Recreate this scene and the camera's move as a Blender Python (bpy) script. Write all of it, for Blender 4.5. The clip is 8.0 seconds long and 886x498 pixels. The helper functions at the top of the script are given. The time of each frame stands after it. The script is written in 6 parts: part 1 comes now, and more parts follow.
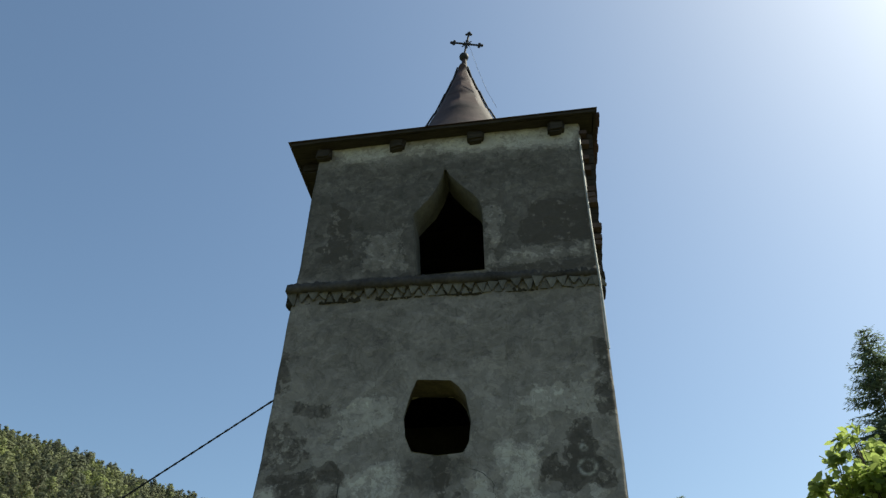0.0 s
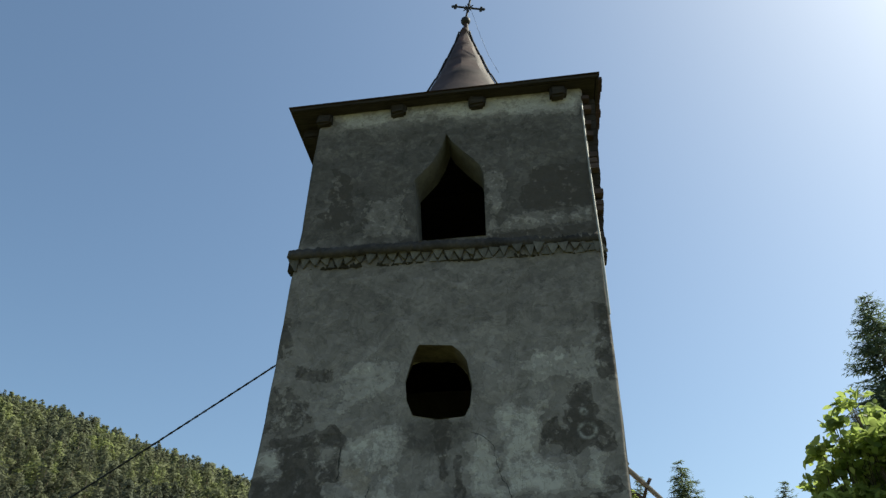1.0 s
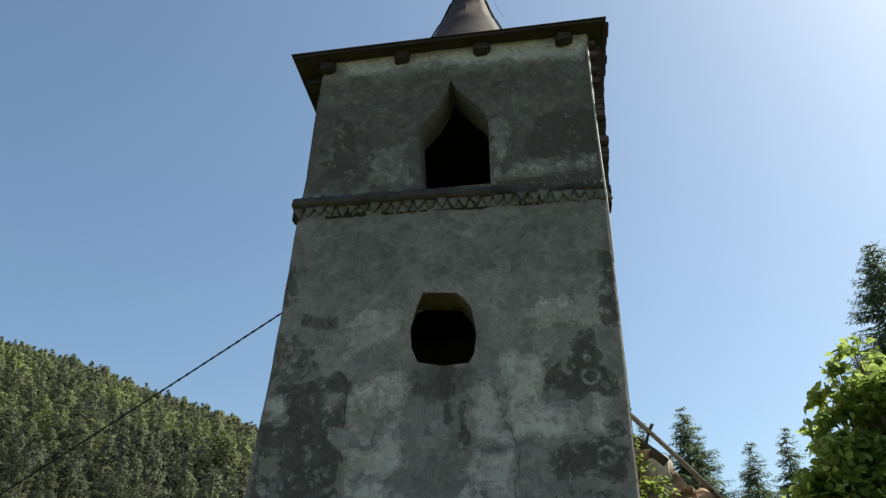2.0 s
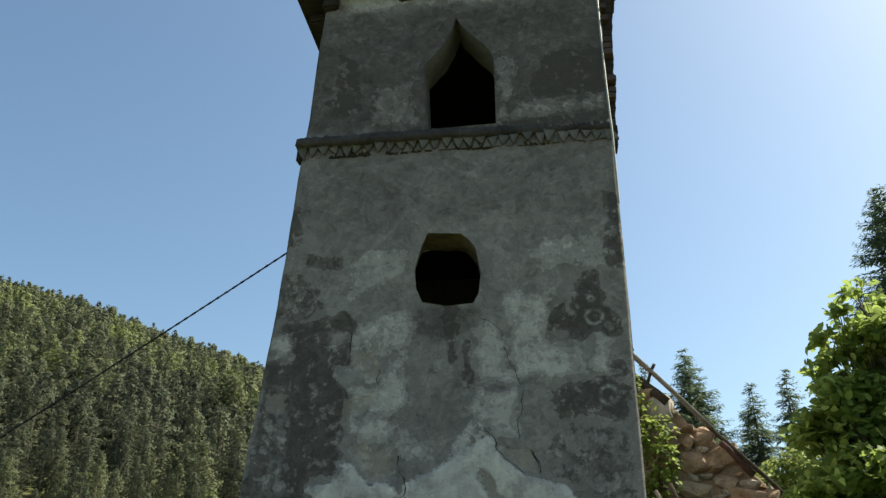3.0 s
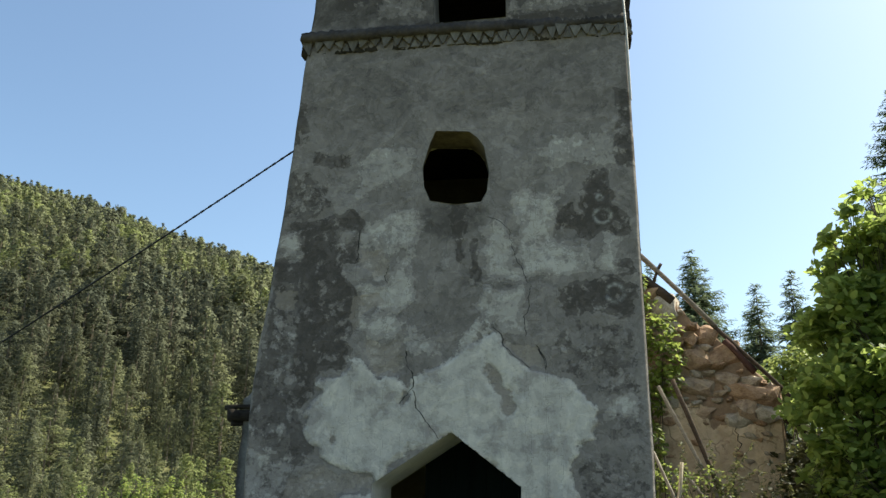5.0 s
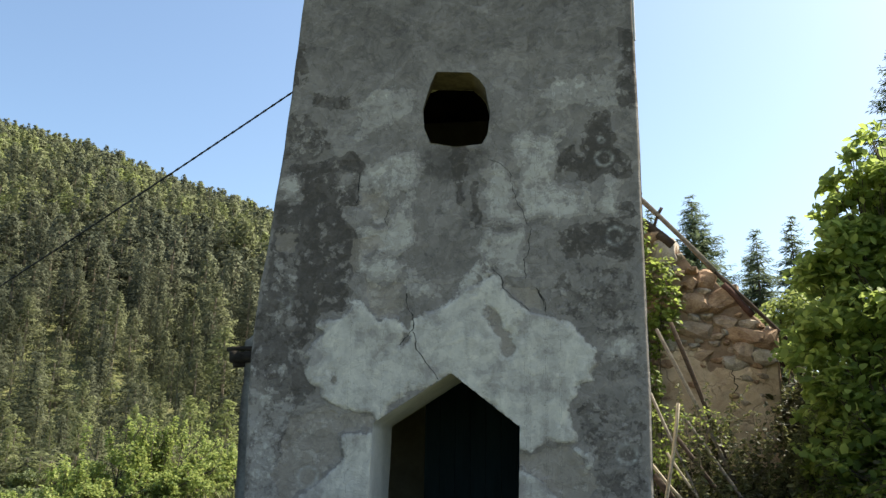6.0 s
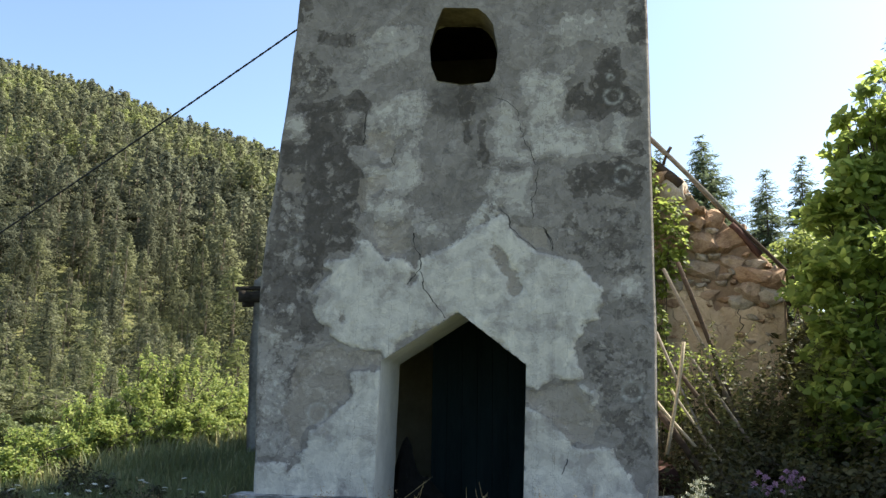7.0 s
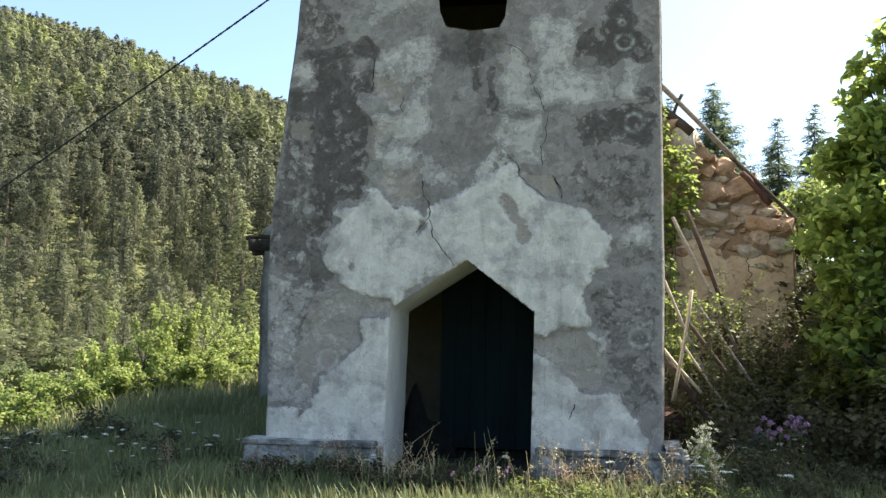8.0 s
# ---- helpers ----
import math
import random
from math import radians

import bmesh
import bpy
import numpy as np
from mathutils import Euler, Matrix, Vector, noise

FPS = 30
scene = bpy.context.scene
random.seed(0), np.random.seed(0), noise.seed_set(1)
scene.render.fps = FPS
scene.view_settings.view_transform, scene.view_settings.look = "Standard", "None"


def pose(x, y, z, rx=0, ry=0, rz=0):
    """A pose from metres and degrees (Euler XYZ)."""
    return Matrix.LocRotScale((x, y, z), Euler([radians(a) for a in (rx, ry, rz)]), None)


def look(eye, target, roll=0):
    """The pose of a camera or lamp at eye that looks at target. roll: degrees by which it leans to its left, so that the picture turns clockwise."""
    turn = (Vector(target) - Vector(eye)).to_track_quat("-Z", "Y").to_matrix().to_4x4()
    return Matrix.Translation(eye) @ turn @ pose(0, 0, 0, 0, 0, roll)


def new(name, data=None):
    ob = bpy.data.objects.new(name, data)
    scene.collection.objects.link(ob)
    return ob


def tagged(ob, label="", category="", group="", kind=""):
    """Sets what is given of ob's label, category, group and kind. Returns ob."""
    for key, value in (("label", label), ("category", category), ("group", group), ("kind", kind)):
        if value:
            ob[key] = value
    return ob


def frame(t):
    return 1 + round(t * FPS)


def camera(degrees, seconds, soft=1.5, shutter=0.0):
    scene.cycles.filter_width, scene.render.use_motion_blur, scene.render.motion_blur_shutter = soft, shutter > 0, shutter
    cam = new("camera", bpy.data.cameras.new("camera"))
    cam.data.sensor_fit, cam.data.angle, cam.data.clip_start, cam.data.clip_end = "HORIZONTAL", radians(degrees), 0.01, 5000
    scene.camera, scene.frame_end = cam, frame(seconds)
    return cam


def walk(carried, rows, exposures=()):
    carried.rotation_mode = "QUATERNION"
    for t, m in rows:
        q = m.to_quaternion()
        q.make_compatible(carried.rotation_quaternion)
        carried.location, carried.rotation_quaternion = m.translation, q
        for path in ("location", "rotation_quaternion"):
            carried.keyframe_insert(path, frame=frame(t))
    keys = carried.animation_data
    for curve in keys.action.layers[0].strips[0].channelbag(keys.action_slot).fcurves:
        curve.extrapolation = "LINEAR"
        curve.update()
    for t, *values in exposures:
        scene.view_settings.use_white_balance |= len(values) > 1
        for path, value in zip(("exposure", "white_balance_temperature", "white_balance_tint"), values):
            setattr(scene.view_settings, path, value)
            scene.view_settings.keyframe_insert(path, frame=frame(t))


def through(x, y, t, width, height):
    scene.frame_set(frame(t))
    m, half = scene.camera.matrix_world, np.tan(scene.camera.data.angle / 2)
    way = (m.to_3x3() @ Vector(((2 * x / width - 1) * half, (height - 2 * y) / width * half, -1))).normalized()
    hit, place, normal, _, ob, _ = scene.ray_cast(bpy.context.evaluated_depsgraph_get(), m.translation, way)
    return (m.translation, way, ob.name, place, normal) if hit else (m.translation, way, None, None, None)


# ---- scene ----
cam = camera(56.65, 8.0, soft=1.4)
# seconds, place in metres, turn in degrees: a hand-held camera that tilts from the belfry down to the door
ROWS = [
    (0.0, -0.0051, -0.0675, 1.556, 124.583, 0.07, -1.165),
    (0.5, -0.006, -0.0598, 1.5558, 123.422, 0.114, -1.066),
    (1.0, -0.0035, -0.0629, 1.5406, 122.284, 0.016, -1.079),
    (1.5, 0.0076, -0.0587, 1.5261, 120.678, 0.046, -0.792),
    (3.0, 0.0028, -0.0298, 1.5043, 114.792, -0.352, -0.523),
    (3.5, 0.0023, -0.0143, 1.5022, 112.848, -0.44, -0.355),
    (4.0, 0.0, 0.0, 1.5, 111.332, -0.509, -0.199),
    (4.5, -0.0017, 0.0033, 1.4948, 109.731, -0.616, -0.113),
    (6.0, -0.0009, 0.0271, 1.4623, 104.092, -0.859, -0.118),
    (6.5, -0.0004, 0.033, 1.4487, 102.209, -0.923, -0.005),
    (7.0, 0.0022, 0.0348, 1.4463, 99.988, -0.897, 0.401),
    (7.5, 0.0001, 0.0298, 1.4298, 98.176, -1.02, 0.801),
    (8.0, -0.0017, 0.0195, 1.421, 96.501, -0.994, 0.989),
]
EXPOSURES = [(0.0, 0.28, 6950, -2), (1.5, 0.35, 7000, -2), (3.0, 0.55, 7100, -3), (4.5, 0.8, 7150, -1), (6.0, 1.03, 7200, 4), (7.0, 1.28, 7100, 6), (7.5, 1.43, 7050, 7), (8.0, 1.6, 7050, 7)]
walk(cam, [(t, pose(x, y, z, rx, ry, rz)) for t, x, y, z, rx, ry, rz in ROWS], EXPOSURES)

# ---- light: a clear late-summer sky, the sun high on the right, just behind the tower's front ----
SUN_AZIMUTH, SUN_ELEVATION = 72.0, 49.0  # azimuth clockwise from the camera's way ahead (+y)
world = bpy.data.worlds.new("sky")
scene.world = world
world.use_nodes = True
wn = world.node_tree
wn.nodes.clear()
sky = wn.nodes.new("ShaderNodeTexSky")
sky.sky_type = 'NISHITA'
sky.sun_disc = False
sky.sun_elevation = radians(SUN_ELEVATION)
sky.sun_rotation = radians(SUN_AZIMUTH)
sky.altitude = 600
sky.air_density, sky.dust_density, sky.ozone_density = 1.0, 3.0, 4.0
bgn = wn.nodes.new("ShaderNodeBackground")
bgn.inputs["Strength"].default_value = 0.14
outn = wn.nodes.new("ShaderNodeOutputWorld")
wn.links.new(sky.outputs[0], bgn.inputs["Color"])
wn.links.new(bgn.outputs[0], outn.inputs["Surface"])
az, el = radians(SUN_AZIMUTH), radians(SUN_ELEVATION)
SUN_WAY = Vector((math.sin(az) * math.cos(el), math.cos(az) * math.cos(el), math.sin(el)))
sun_data = bpy.data.lights.new("sun", 'SUN')
sun_data.energy, sun_data.angle, sun_data.color = 5.0, radians(0.53), (1.0, 0.965, 0.91)
sun = new("sun", sun_data)
sun.matrix_world = look(SUN_WAY * 60, (0, 0, 0))


# ---- materials ----
class Nodes:
    """A small helper round one material's node tree."""

    def __init__(self, name):
        self.mat = bpy.data.materials.new(name)
        self.mat.use_nodes = True
        self.tree = self.mat.node_tree
        self.bsdf = self.tree.nodes["Principled BSDF"]
        self.coord = self.tree.nodes.new("ShaderNodeTexCoord").outputs["Object"]

    def put(self, socket, value):
        if isinstance(value, bpy.types.NodeSocket):
            self.tree.links.new(value, socket)
        elif isinstance(value, (tuple, list)) and len(value) == 3 and socket.type == 'RGBA':
            socket.default_value = (*value, 1)
        else:
            socket.default_value = value

    def noise(self, scale, detail=4, rough=0.55, stretch=None, vector=None, distort=0.0):
        n = self.tree.nodes.new("ShaderNodeTexNoise")
        n.inputs["Scale"].default_value = scale
        n.inputs["Detail"].default_value = detail
        n.inputs["Roughness"].default_value = rough
        n.inputs["Distortion"].default_value = distort
        v = vector or self.coord
        if stretch:
            m = self.tree.nodes.new("ShaderNodeMapping")
            m.inputs["Scale"].default_value = stretch
            self.tree.links.new(v, m.inputs["Vector"])
            v = m.outputs[0]
        self.tree.links.new(v, n.inputs["Vector"])
        return n.outputs["Fac"]

    def cells(self, scale, warp_scale, warp):
        """A random value for each irregular flake."""
        w = self.tree.nodes.new("ShaderNodeTexNoise")
        w.inputs["Scale"].default_value, w.inputs["Detail"].default_value = warp_scale, 4
        self.tree.links.new(self.coord, w.inputs["Vector"])
        a = self.tree.nodes.new("ShaderNodeVectorMath")
        a.operation = 'MULTIPLY_ADD'
        self.tree.links.new(w.outputs["Color"], a.inputs[0])
        a.inputs[1].default_value = (warp, warp, warp)
        self.tree.links.new(self.coord, a.inputs[2])
        v = self.tree.nodes.new("ShaderNodeTexVoronoi")
        v.inputs["Scale"].default_value = scale
        self.tree.links.new(a.outputs[0], v.inputs["Vector"])
        c = self.tree.nodes.new("ShaderNodeSeparateColor")
        self.tree.links.new(v.outputs["Color"], c.inputs[0])
        return c.outputs[0]

    def ramp(self, fac, stops, smooth=False):
        r = self.tree.nodes.new("ShaderNodeValToRGB")
        if smooth:
            r.color_ramp.interpolation = 'EASE'
        el = r.color_ramp.elements
        while len(el) < len(stops):
            el.new(0.5)
        for e, (p, c) in zip(el, stops):
            e.position = p
            e.color = (*c, 1) if isinstance(c, (tuple, list)) else (c, c, c, 1)
        self.tree.links.new(fac, r.inputs[0])
        return r.outputs[0]

    def mix(self, fac, a, b, mode='MIX'):
        m = self.tree.nodes.new("ShaderNodeMix")
        m.data_type, m.blend_type = 'RGBA', mode
        self.put(m.inputs[0], fac)
        self.put(m.inputs[6], a)
        self.put(m.inputs[7], b)
        return m.outputs[2]

    def math(self, op, a, b=0.0, clamp=False):
        m = self.tree.nodes.new("ShaderNodeMath")
        m.operation, m.use_clamp = op, clamp
        self.put(m.inputs[0], a)
        self.put(m.inputs[1], b)
        return m.outputs[0]

    def attr(self, name):
        a = self.tree.nodes.new("ShaderNodeAttribute")
        a.attribute_name = name
        return a.outputs["Fac"]

    def island(self):
        return self.tree.nodes.new("ShaderNodeNewGeometry").outputs["Random Per Island"]

    def object_random(self):
        return self.tree.nodes.new("ShaderNodeObjectInfo").outputs["Random"]

    def finish(self, color, rough=0.9, bump=None, strength=0.4, distance=0.01, metal=0.0, spec=0.3):
        self.put(self.bsdf.inputs["Base Color"], color)
        self.put(self.bsdf.inputs["Roughness"], rough)
        self.put(self.bsdf.inputs["Metallic"], metal)
        self.put(self.bsdf.inputs["Specular IOR Level"], spec)
        if bump is not None:
            b = self.tree.nodes.new("ShaderNodeBump")
            b.inputs["Strength"].default_value = strength
            b.inputs["Distance"].default_value = distance
            self.tree.links.new(bump, b.inputs["Height"])
            self.tree.links.new(b.outputs[0], self.bsdf.inputs["Normal"])
        return self.mat


def plaster_material():
    """Weathered lime plaster in flaking coats: grey old coat, paler flakes, dark lichen crust, pale repairs, bare mortar, cracks."""
    n = Nodes("weathered_plaster")
    big, mid, small, fine = n.noise(1.3, 5, 0.55, distort=0.5), n.noise(4.5, 7, 0.62, distort=0.5), n.noise(13, 6, 0.66, distort=0.3), n.noise(48, 5, 0.7)
    drip = n.noise(2.2, 5, 0.6, stretch=(3.2, 3.2, 0.5))

    def off(value, amount):
        return n.math('MULTIPLY', n.math('SUBTRACT', value, 0.5), amount)

    def total(*values):
        out = values[0]
        for v in values[1:]:
            out = n.math('ADD', out, v)
        return out

    def times(*values):
        out = values[0]
        for v in values[1:]:
            out = n.math('MULTIPLY', out, v)
        return out

    def step(value, at, soft=0.03):
        return n.ramp(value, [(at, 0.0), (at + soft, 1.0)])
    scales, crumbs = n.cells(7.0, 6.0, 0.3), n.cells(19.0, 14.0, 0.12)
    ragged = total(off(mid, 0.6), off(small, 0.5), off(scales, 0.14))
    patch_edge = total(n.attr("patch"), n.math('MULTIPLY', n.attr("mortar"), -0.8), off(mid, 0.85), off(small, 0.7), off(scales, 0.2))
    patch = n.ramp(patch_edge, [(0.37, 0.0), (0.42, 0.6), (0.5, 0.68), (0.58, 1.0)])
    bare = n.math('SUBTRACT', 1.0, patch)
    mort = step(total(n.attr("mortar"), off(mid, 0.7), off(small, 0.5)), 0.42, 0.08)
    dark_edge = total(n.attr("dark"), ragged)
    crust, crust2 = step(dark_edge, 0.28, 0.1), step(dark_edge, 0.66, 0.12)
    pale_edge = total(n.attr("light"), off(mid, 0.8), off(small, 0.6), off(crumbs, 0.14))
    pale, pale2 = step(pale_edge, 0.32, 0.05), step(pale_edge, 0.58, 0.05)
    coat_a = n.noise(2.1, 8, 0.62, distort=0.7)
    coat_b = n.noise(4.2, 7, 0.62, stretch=(1, 1, 1.3), distort=0.9)
    coat_c = n.noise(8.5, 6, 0.6, distort=0.8)
    flake_a, flake_b, flake_c = step(coat_a, 0.5, 0.025), step(coat_b, 0.52, 0.025), step(coat_c, 0.56, 0.03)
    loss = step(n.noise(6.4, 5, 0.6, distort=1.0), 0.6, 0.04)
    spots = step(total(n.noise(6.5, 6, 0.62, distort=0.3), off(small, 0.45)), 0.56, 0.06)
    grime = step(total(n.noise(8, 5, 0.62, distort=0.8), off(small, 0.4)), 0.53, 0.06)
    rough_coat = n.math('MAXIMUM', crust, mort)
    stain = n.ramp(total(n.attr("stain"), off(drip, 0.5), off(mid, 0.25)), [(0.12, 0.0), (0.9, 1.0)], True)
    worn = n.noise(2.4, 8, 0.62, distort=0.3)
    tone = total(0.184, off(big, 0.09), off(drip, 0.07), times(flake_a, 0.026), times(flake_b, 0.03), times(flake_c, 0.02), times(pale, 0.08), times(pale2, 0.09),
                 times(patch, step(worn, 0.46, 0.04), -0.07), times(patch, step(worn, 0.55, 0.03), -0.08), times(patch, off(drip, 0.16)),
                 times(loss, bare, -0.04), times(crust, bare, -0.095), times(crust2, bare, -0.07), times(rough_coat, spots, bare, 0.175), times(rough_coat, grime, bare, -0.1), times(patch, 0.262), times(mort, bare, -0.02), times(stain, -0.12),
                 off(mid, 0.07), off(small, 0.08), off(scales, 0.035), off(crumbs, 0.03))
    color = n.ramp(tone, [(0.0, (0.064, 0.057, 0.051)), (0.1, (0.122, 0.109, 0.098)), (0.2, (0.22, 0.197, 0.178)), (0.3, (0.33, 0.303, 0.274)), (0.42, (0.468, 0.438, 0.39)), (0.6, (0.69, 0.648, 0.56))])
    color = n.mix(times(mort, bare, 0.6), color, n.mix(total(small, off(fine, 0.6)), (0.255, 0.218, 0.18), (0.42, 0.37, 0.312)))
    color = n.mix(times(crust, bare, 0.25), color, n.mix(total(small, off(fine, 0.8)), (0.05, 0.04, 0.033), (0.2, 0.17, 0.146)))
    # dark broken rims where one coat ends: slight dirt and painted edge shade
    for edge, at, amount in ((patch_edge, 0.37, 0.75), (pale_edge, 0.29, 0.4), (coat_a, 0.492, 0.35), (coat_b, 0.512, 0.35)):
        color = n.mix(times(n.ramp(edge, [(at - 0.025, 0.0), (at, amount), (at + 0.015, 0.0)]), n.ramp(small, [(0.44, 0.0), (0.6, 1.0)]), n.math('SUBTRACT', 1.0, times(patch, 0.6))), color, (0.075, 0.072, 0.068))
    pits = n.ramp(total(fine, off(mid, 0.5)), [(0.3, 0.4), (0.37, 0.0)])
    color = n.mix(pits, color, (0.08, 0.078, 0.073))
    color = n.mix(times(n.attr("ring"), n.ramp(small, [(0.38, 0.1), (0.6, 0.85)])), color, (0.4, 0.39, 0.36))
    for key in CRACK_NAMES:
        wide = n.math('ADD', 0.0005, n.math('MULTIPLY', n.ramp(mid, [(0.3, 0.0), (0.7, 1.0)]), 0.009))
        inside = n.math('LESS_THAN', n.math('ABSOLUTE', total(n.attr(key), off(small, 0.05), off(fine, 0.02))), wide)
        color = n.mix(inside, color, (0.03, 0.029, 0.027))
    relief = total(times(mid, 0.4), times(small, 0.35), times(fine, 0.2), times(patch, 0.5), times(mort, -0.3), times(flake_a, 0.25), times(flake_b, 0.25), times(pale, 0.25), times(loss, -0.3), times(pits, -0.3))
    return n.finish(color, 0.92, relief, 0.55, 0.02, spec=0.15)


CRACK_NAMES = ("crack_a", "crack_b", "crack_c", "crack_d", "crack_e", "crack_f", "crack_g", "crack_h", "crack_i", "crack_j")


def simple(name, dark, light, scale, bump=0.4, rough=0.9, stretch=None, spec=0.25, metal=0.0, dist=0.01, random_amount=0.0):
    n = Nodes(name)
    a, b = n.noise(scale, 6, 0.6, stretch), n.noise(scale * 7, 5, 0.65, stretch)
    f = n.math('ADD', n.math('MULTIPLY', a, 0.65), n.math('MULTIPLY', b, 0.35))
    color = n.mix(n.ramp(f, [(0.33, 0.0), (0.68, 1.0)]), dark, light)
    if random_amount:
        r = n.object_random()
        color = n.mix(n.math('MULTIPLY', r, random_amount), color, [c * 0.45 for c in dark])
    return n.finish(color, rough, f, bump, dist, metal, spec)


def leaf_material(name, dark, light, yellow, through=0.35, attribute=None):
    n = Nodes(name)
    v = n.attr(attribute) if attribute else n.island()
    color = n.ramp(v, [(0.0, dark), (0.65, light), (1.0, yellow)])
    n.put(n.bsdf.inputs["Base Color"], color)
    n.bsdf.inputs["Roughness"].default_value = 0.55
    n.bsdf.inputs["Specular IOR Level"].default_value = 0.3
    tr = n.tree.nodes.new("ShaderNodeBsdfTranslucent")
    n.tree.links.new(n.mix(0.7, color, yellow), tr.inputs["Color"])
    mx = n.tree.nodes.new("ShaderNodeMixShader")
    mx.inputs[0].default_value = through
    n.tree.links.new(n.bsdf.outputs[0], mx.inputs[1])
    n.tree.links.new(tr.outputs[0], mx.inputs[2])
    n.tree.links.new(mx.outputs[0], n.tree.nodes["Material Output"].inputs["Surface"])
    return n.mat


def plinth_material():
    n = Nodes("plinth_render")
    a, b, c = n.noise(3.4, 6, 0.62, distort=0.6), n.noise(9.0, 6, 0.65, distort=0.6), n.noise(34, 5, 0.7)
    tone = n.math('ADD', n.math('MULTIPLY', a, 0.6), n.math('MULTIPLY', b, 0.4))
    color = n.ramp(tone, [(0.36, (0.045, 0.043, 0.04)), (0.43, (0.112, 0.108, 0.1)), (0.49, (0.185, 0.18, 0.168)), (0.53, (0.285, 0.278, 0.26)), (0.62, (0.46, 0.45, 0.42))])
    color = n.mix(n.ramp(c, [(0.33, 0.7), (0.42, 0.0)]), color, (0.04, 0.04, 0.038))
    return n.finish(color, 0.92, n.math('ADD', tone, n.math('MULTIPLY', c, 0.4)), 1.0, 0.03, spec=0.15)


def cream_material():
    """Old cream render with red-brown stains over blotchy stonework."""
    n = Nodes("cream_render")
    a, b, c = n.noise(2.2, 6, 0.6), n.noise(8.0, 6, 0.65), n.noise(40, 5, 0.7)
    color = n.mix(n.ramp(n.math('ADD', n.math('MULTIPLY', a, 0.6), n.math('MULTIPLY', b, 0.4)), [(0.36, 0.0), (0.62, 1.0)]), (0.48, 0.355, 0.24), (0.76, 0.61, 0.44))
    color = n.mix(n.ramp(b, [(0.56, 0.0), (0.66, 0.6)]), color, (0.26, 0.15, 0.09))
    joints = n.cells(3.4, 4.0, 0.12)
    color = n.mix(n.math('MULTIPLY', joints, 0.35), color, (0.3, 0.21, 0.14))
    warp = n.tree.nodes.new("ShaderNodeVectorMath")
    warp.operation = 'MULTIPLY_ADD'
    wave = n.tree.nodes.new("ShaderNodeTexNoise")
    wave.inputs["Scale"].default_value, wave.inputs["Detail"].default_value = 3.0, 5
    n.tree.links.new(n.coord, wave.inputs["Vector"])
    n.tree.links.new(wave.outputs["Color"], warp.inputs[0])
    warp.inputs[1].default_value = (0.35, 0.35, 0.35)
    n.tree.links.new(n.coord, warp.inputs[2])
    block = n.tree.nodes.new("ShaderNodeTexVoronoi")
    block.feature = 'DISTANCE_TO_EDGE'
    block.inputs["Scale"].default_value = 1.9
    n.tree.links.new(warp.outputs[0], block.inputs["Vector"])
    gap = n.math('MULTIPLY', n.ramp(block.outputs["Distance"], [(0.004, 1.0), (0.022, 0.0)]), n.ramp(a, [(0.45, 0.05), (0.62, 0.6)]))
    color = n.mix(gap, color, (0.09, 0.06, 0.04))
    relief = n.math('SUBTRACT', n.math('ADD', b, n.math('MULTIPLY', c, 0.4)), n.math('MULTIPLY', gap, 1.2))
    return n.finish(color, 0.92, relief, 0.9, 0.04, spec=0.15)


def stone_material():
    """Field stones from ochre to grey, each its own shade, dusty with old mortar."""
    n = Nodes("rubble_stone")
    a, b = n.noise(2.0, 6, 0.6), n.noise(14, 5, 0.65)
    f = n.math('ADD', n.math('MULTIPLY', a, 0.6), n.math('MULTIPLY', b, 0.4))
    ochre = n.mix(n.ramp(f, [(0.35, 0.0), (0.65, 1.0)]), (0.2, 0.115, 0.07), (0.52, 0.36, 0.24))
    grey = n.mix(n.ramp(f, [(0.35, 0.0), (0.65, 1.0)]), (0.25, 0.215, 0.175), (0.6, 0.53, 0.44))
    color = n.mix(n.ramp(n.object_random(), [(0.45, 0.0), (0.75, 1.0)]), ochre, grey)
    return n.finish(color, 0.9, f, 0.9, 0.05, spec=0.2)


PLASTER = plaster_material()
INNER = simple("inner_limewash", (0.29, 0.265, 0.185), (0.44, 0.405, 0.295), 2.0, 0.3)
REVEAL = simple("reveal_limewash", (0.44, 0.435, 0.4), (0.62, 0.61, 0.565), 3.0, 0.5)
# upper openings' linings: recess shade put into both colours, unlike the door's
SOFFIT = simple("soffit_shade_limewash", (0.06, 0.05, 0.036), (0.24, 0.2, 0.13), 3.0, 0.5)
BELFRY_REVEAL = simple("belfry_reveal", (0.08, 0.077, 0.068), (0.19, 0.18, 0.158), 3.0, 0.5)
PLINTH = plinth_material()
SLAB = simple("cornice_slab", (0.02, 0.017, 0.014), (0.088, 0.076, 0.064), 2.4, 0.8, dist=0.02)
TOOTH = simple("tooth_brick", (0.055, 0.05, 0.042), (0.215, 0.2, 0.174), 6.0, 0.9, random_amount=0.5)
BELFRY_BRICK = simple("belfry_brick", (0.055, 0.036, 0.032), (0.15, 0.105, 0.092), 9.0, 0.8, random_amount=0.6)
BED = simple("cornice_bed", (0.018, 0.016, 0.013), (0.05, 0.044, 0.035), 7.0, 0.7)
EAVE_WOOD = simple("eave_wood", (0.014, 0.011, 0.009), (0.055, 0.045, 0.034), 4.0, 0.5, stretch=(1, 8, 8))
SHEET = simple("rusted_sheet", (0.02, 0.013, 0.012), (0.078, 0.047, 0.042), 2.2, 0.5, 0.7, spec=0.22)
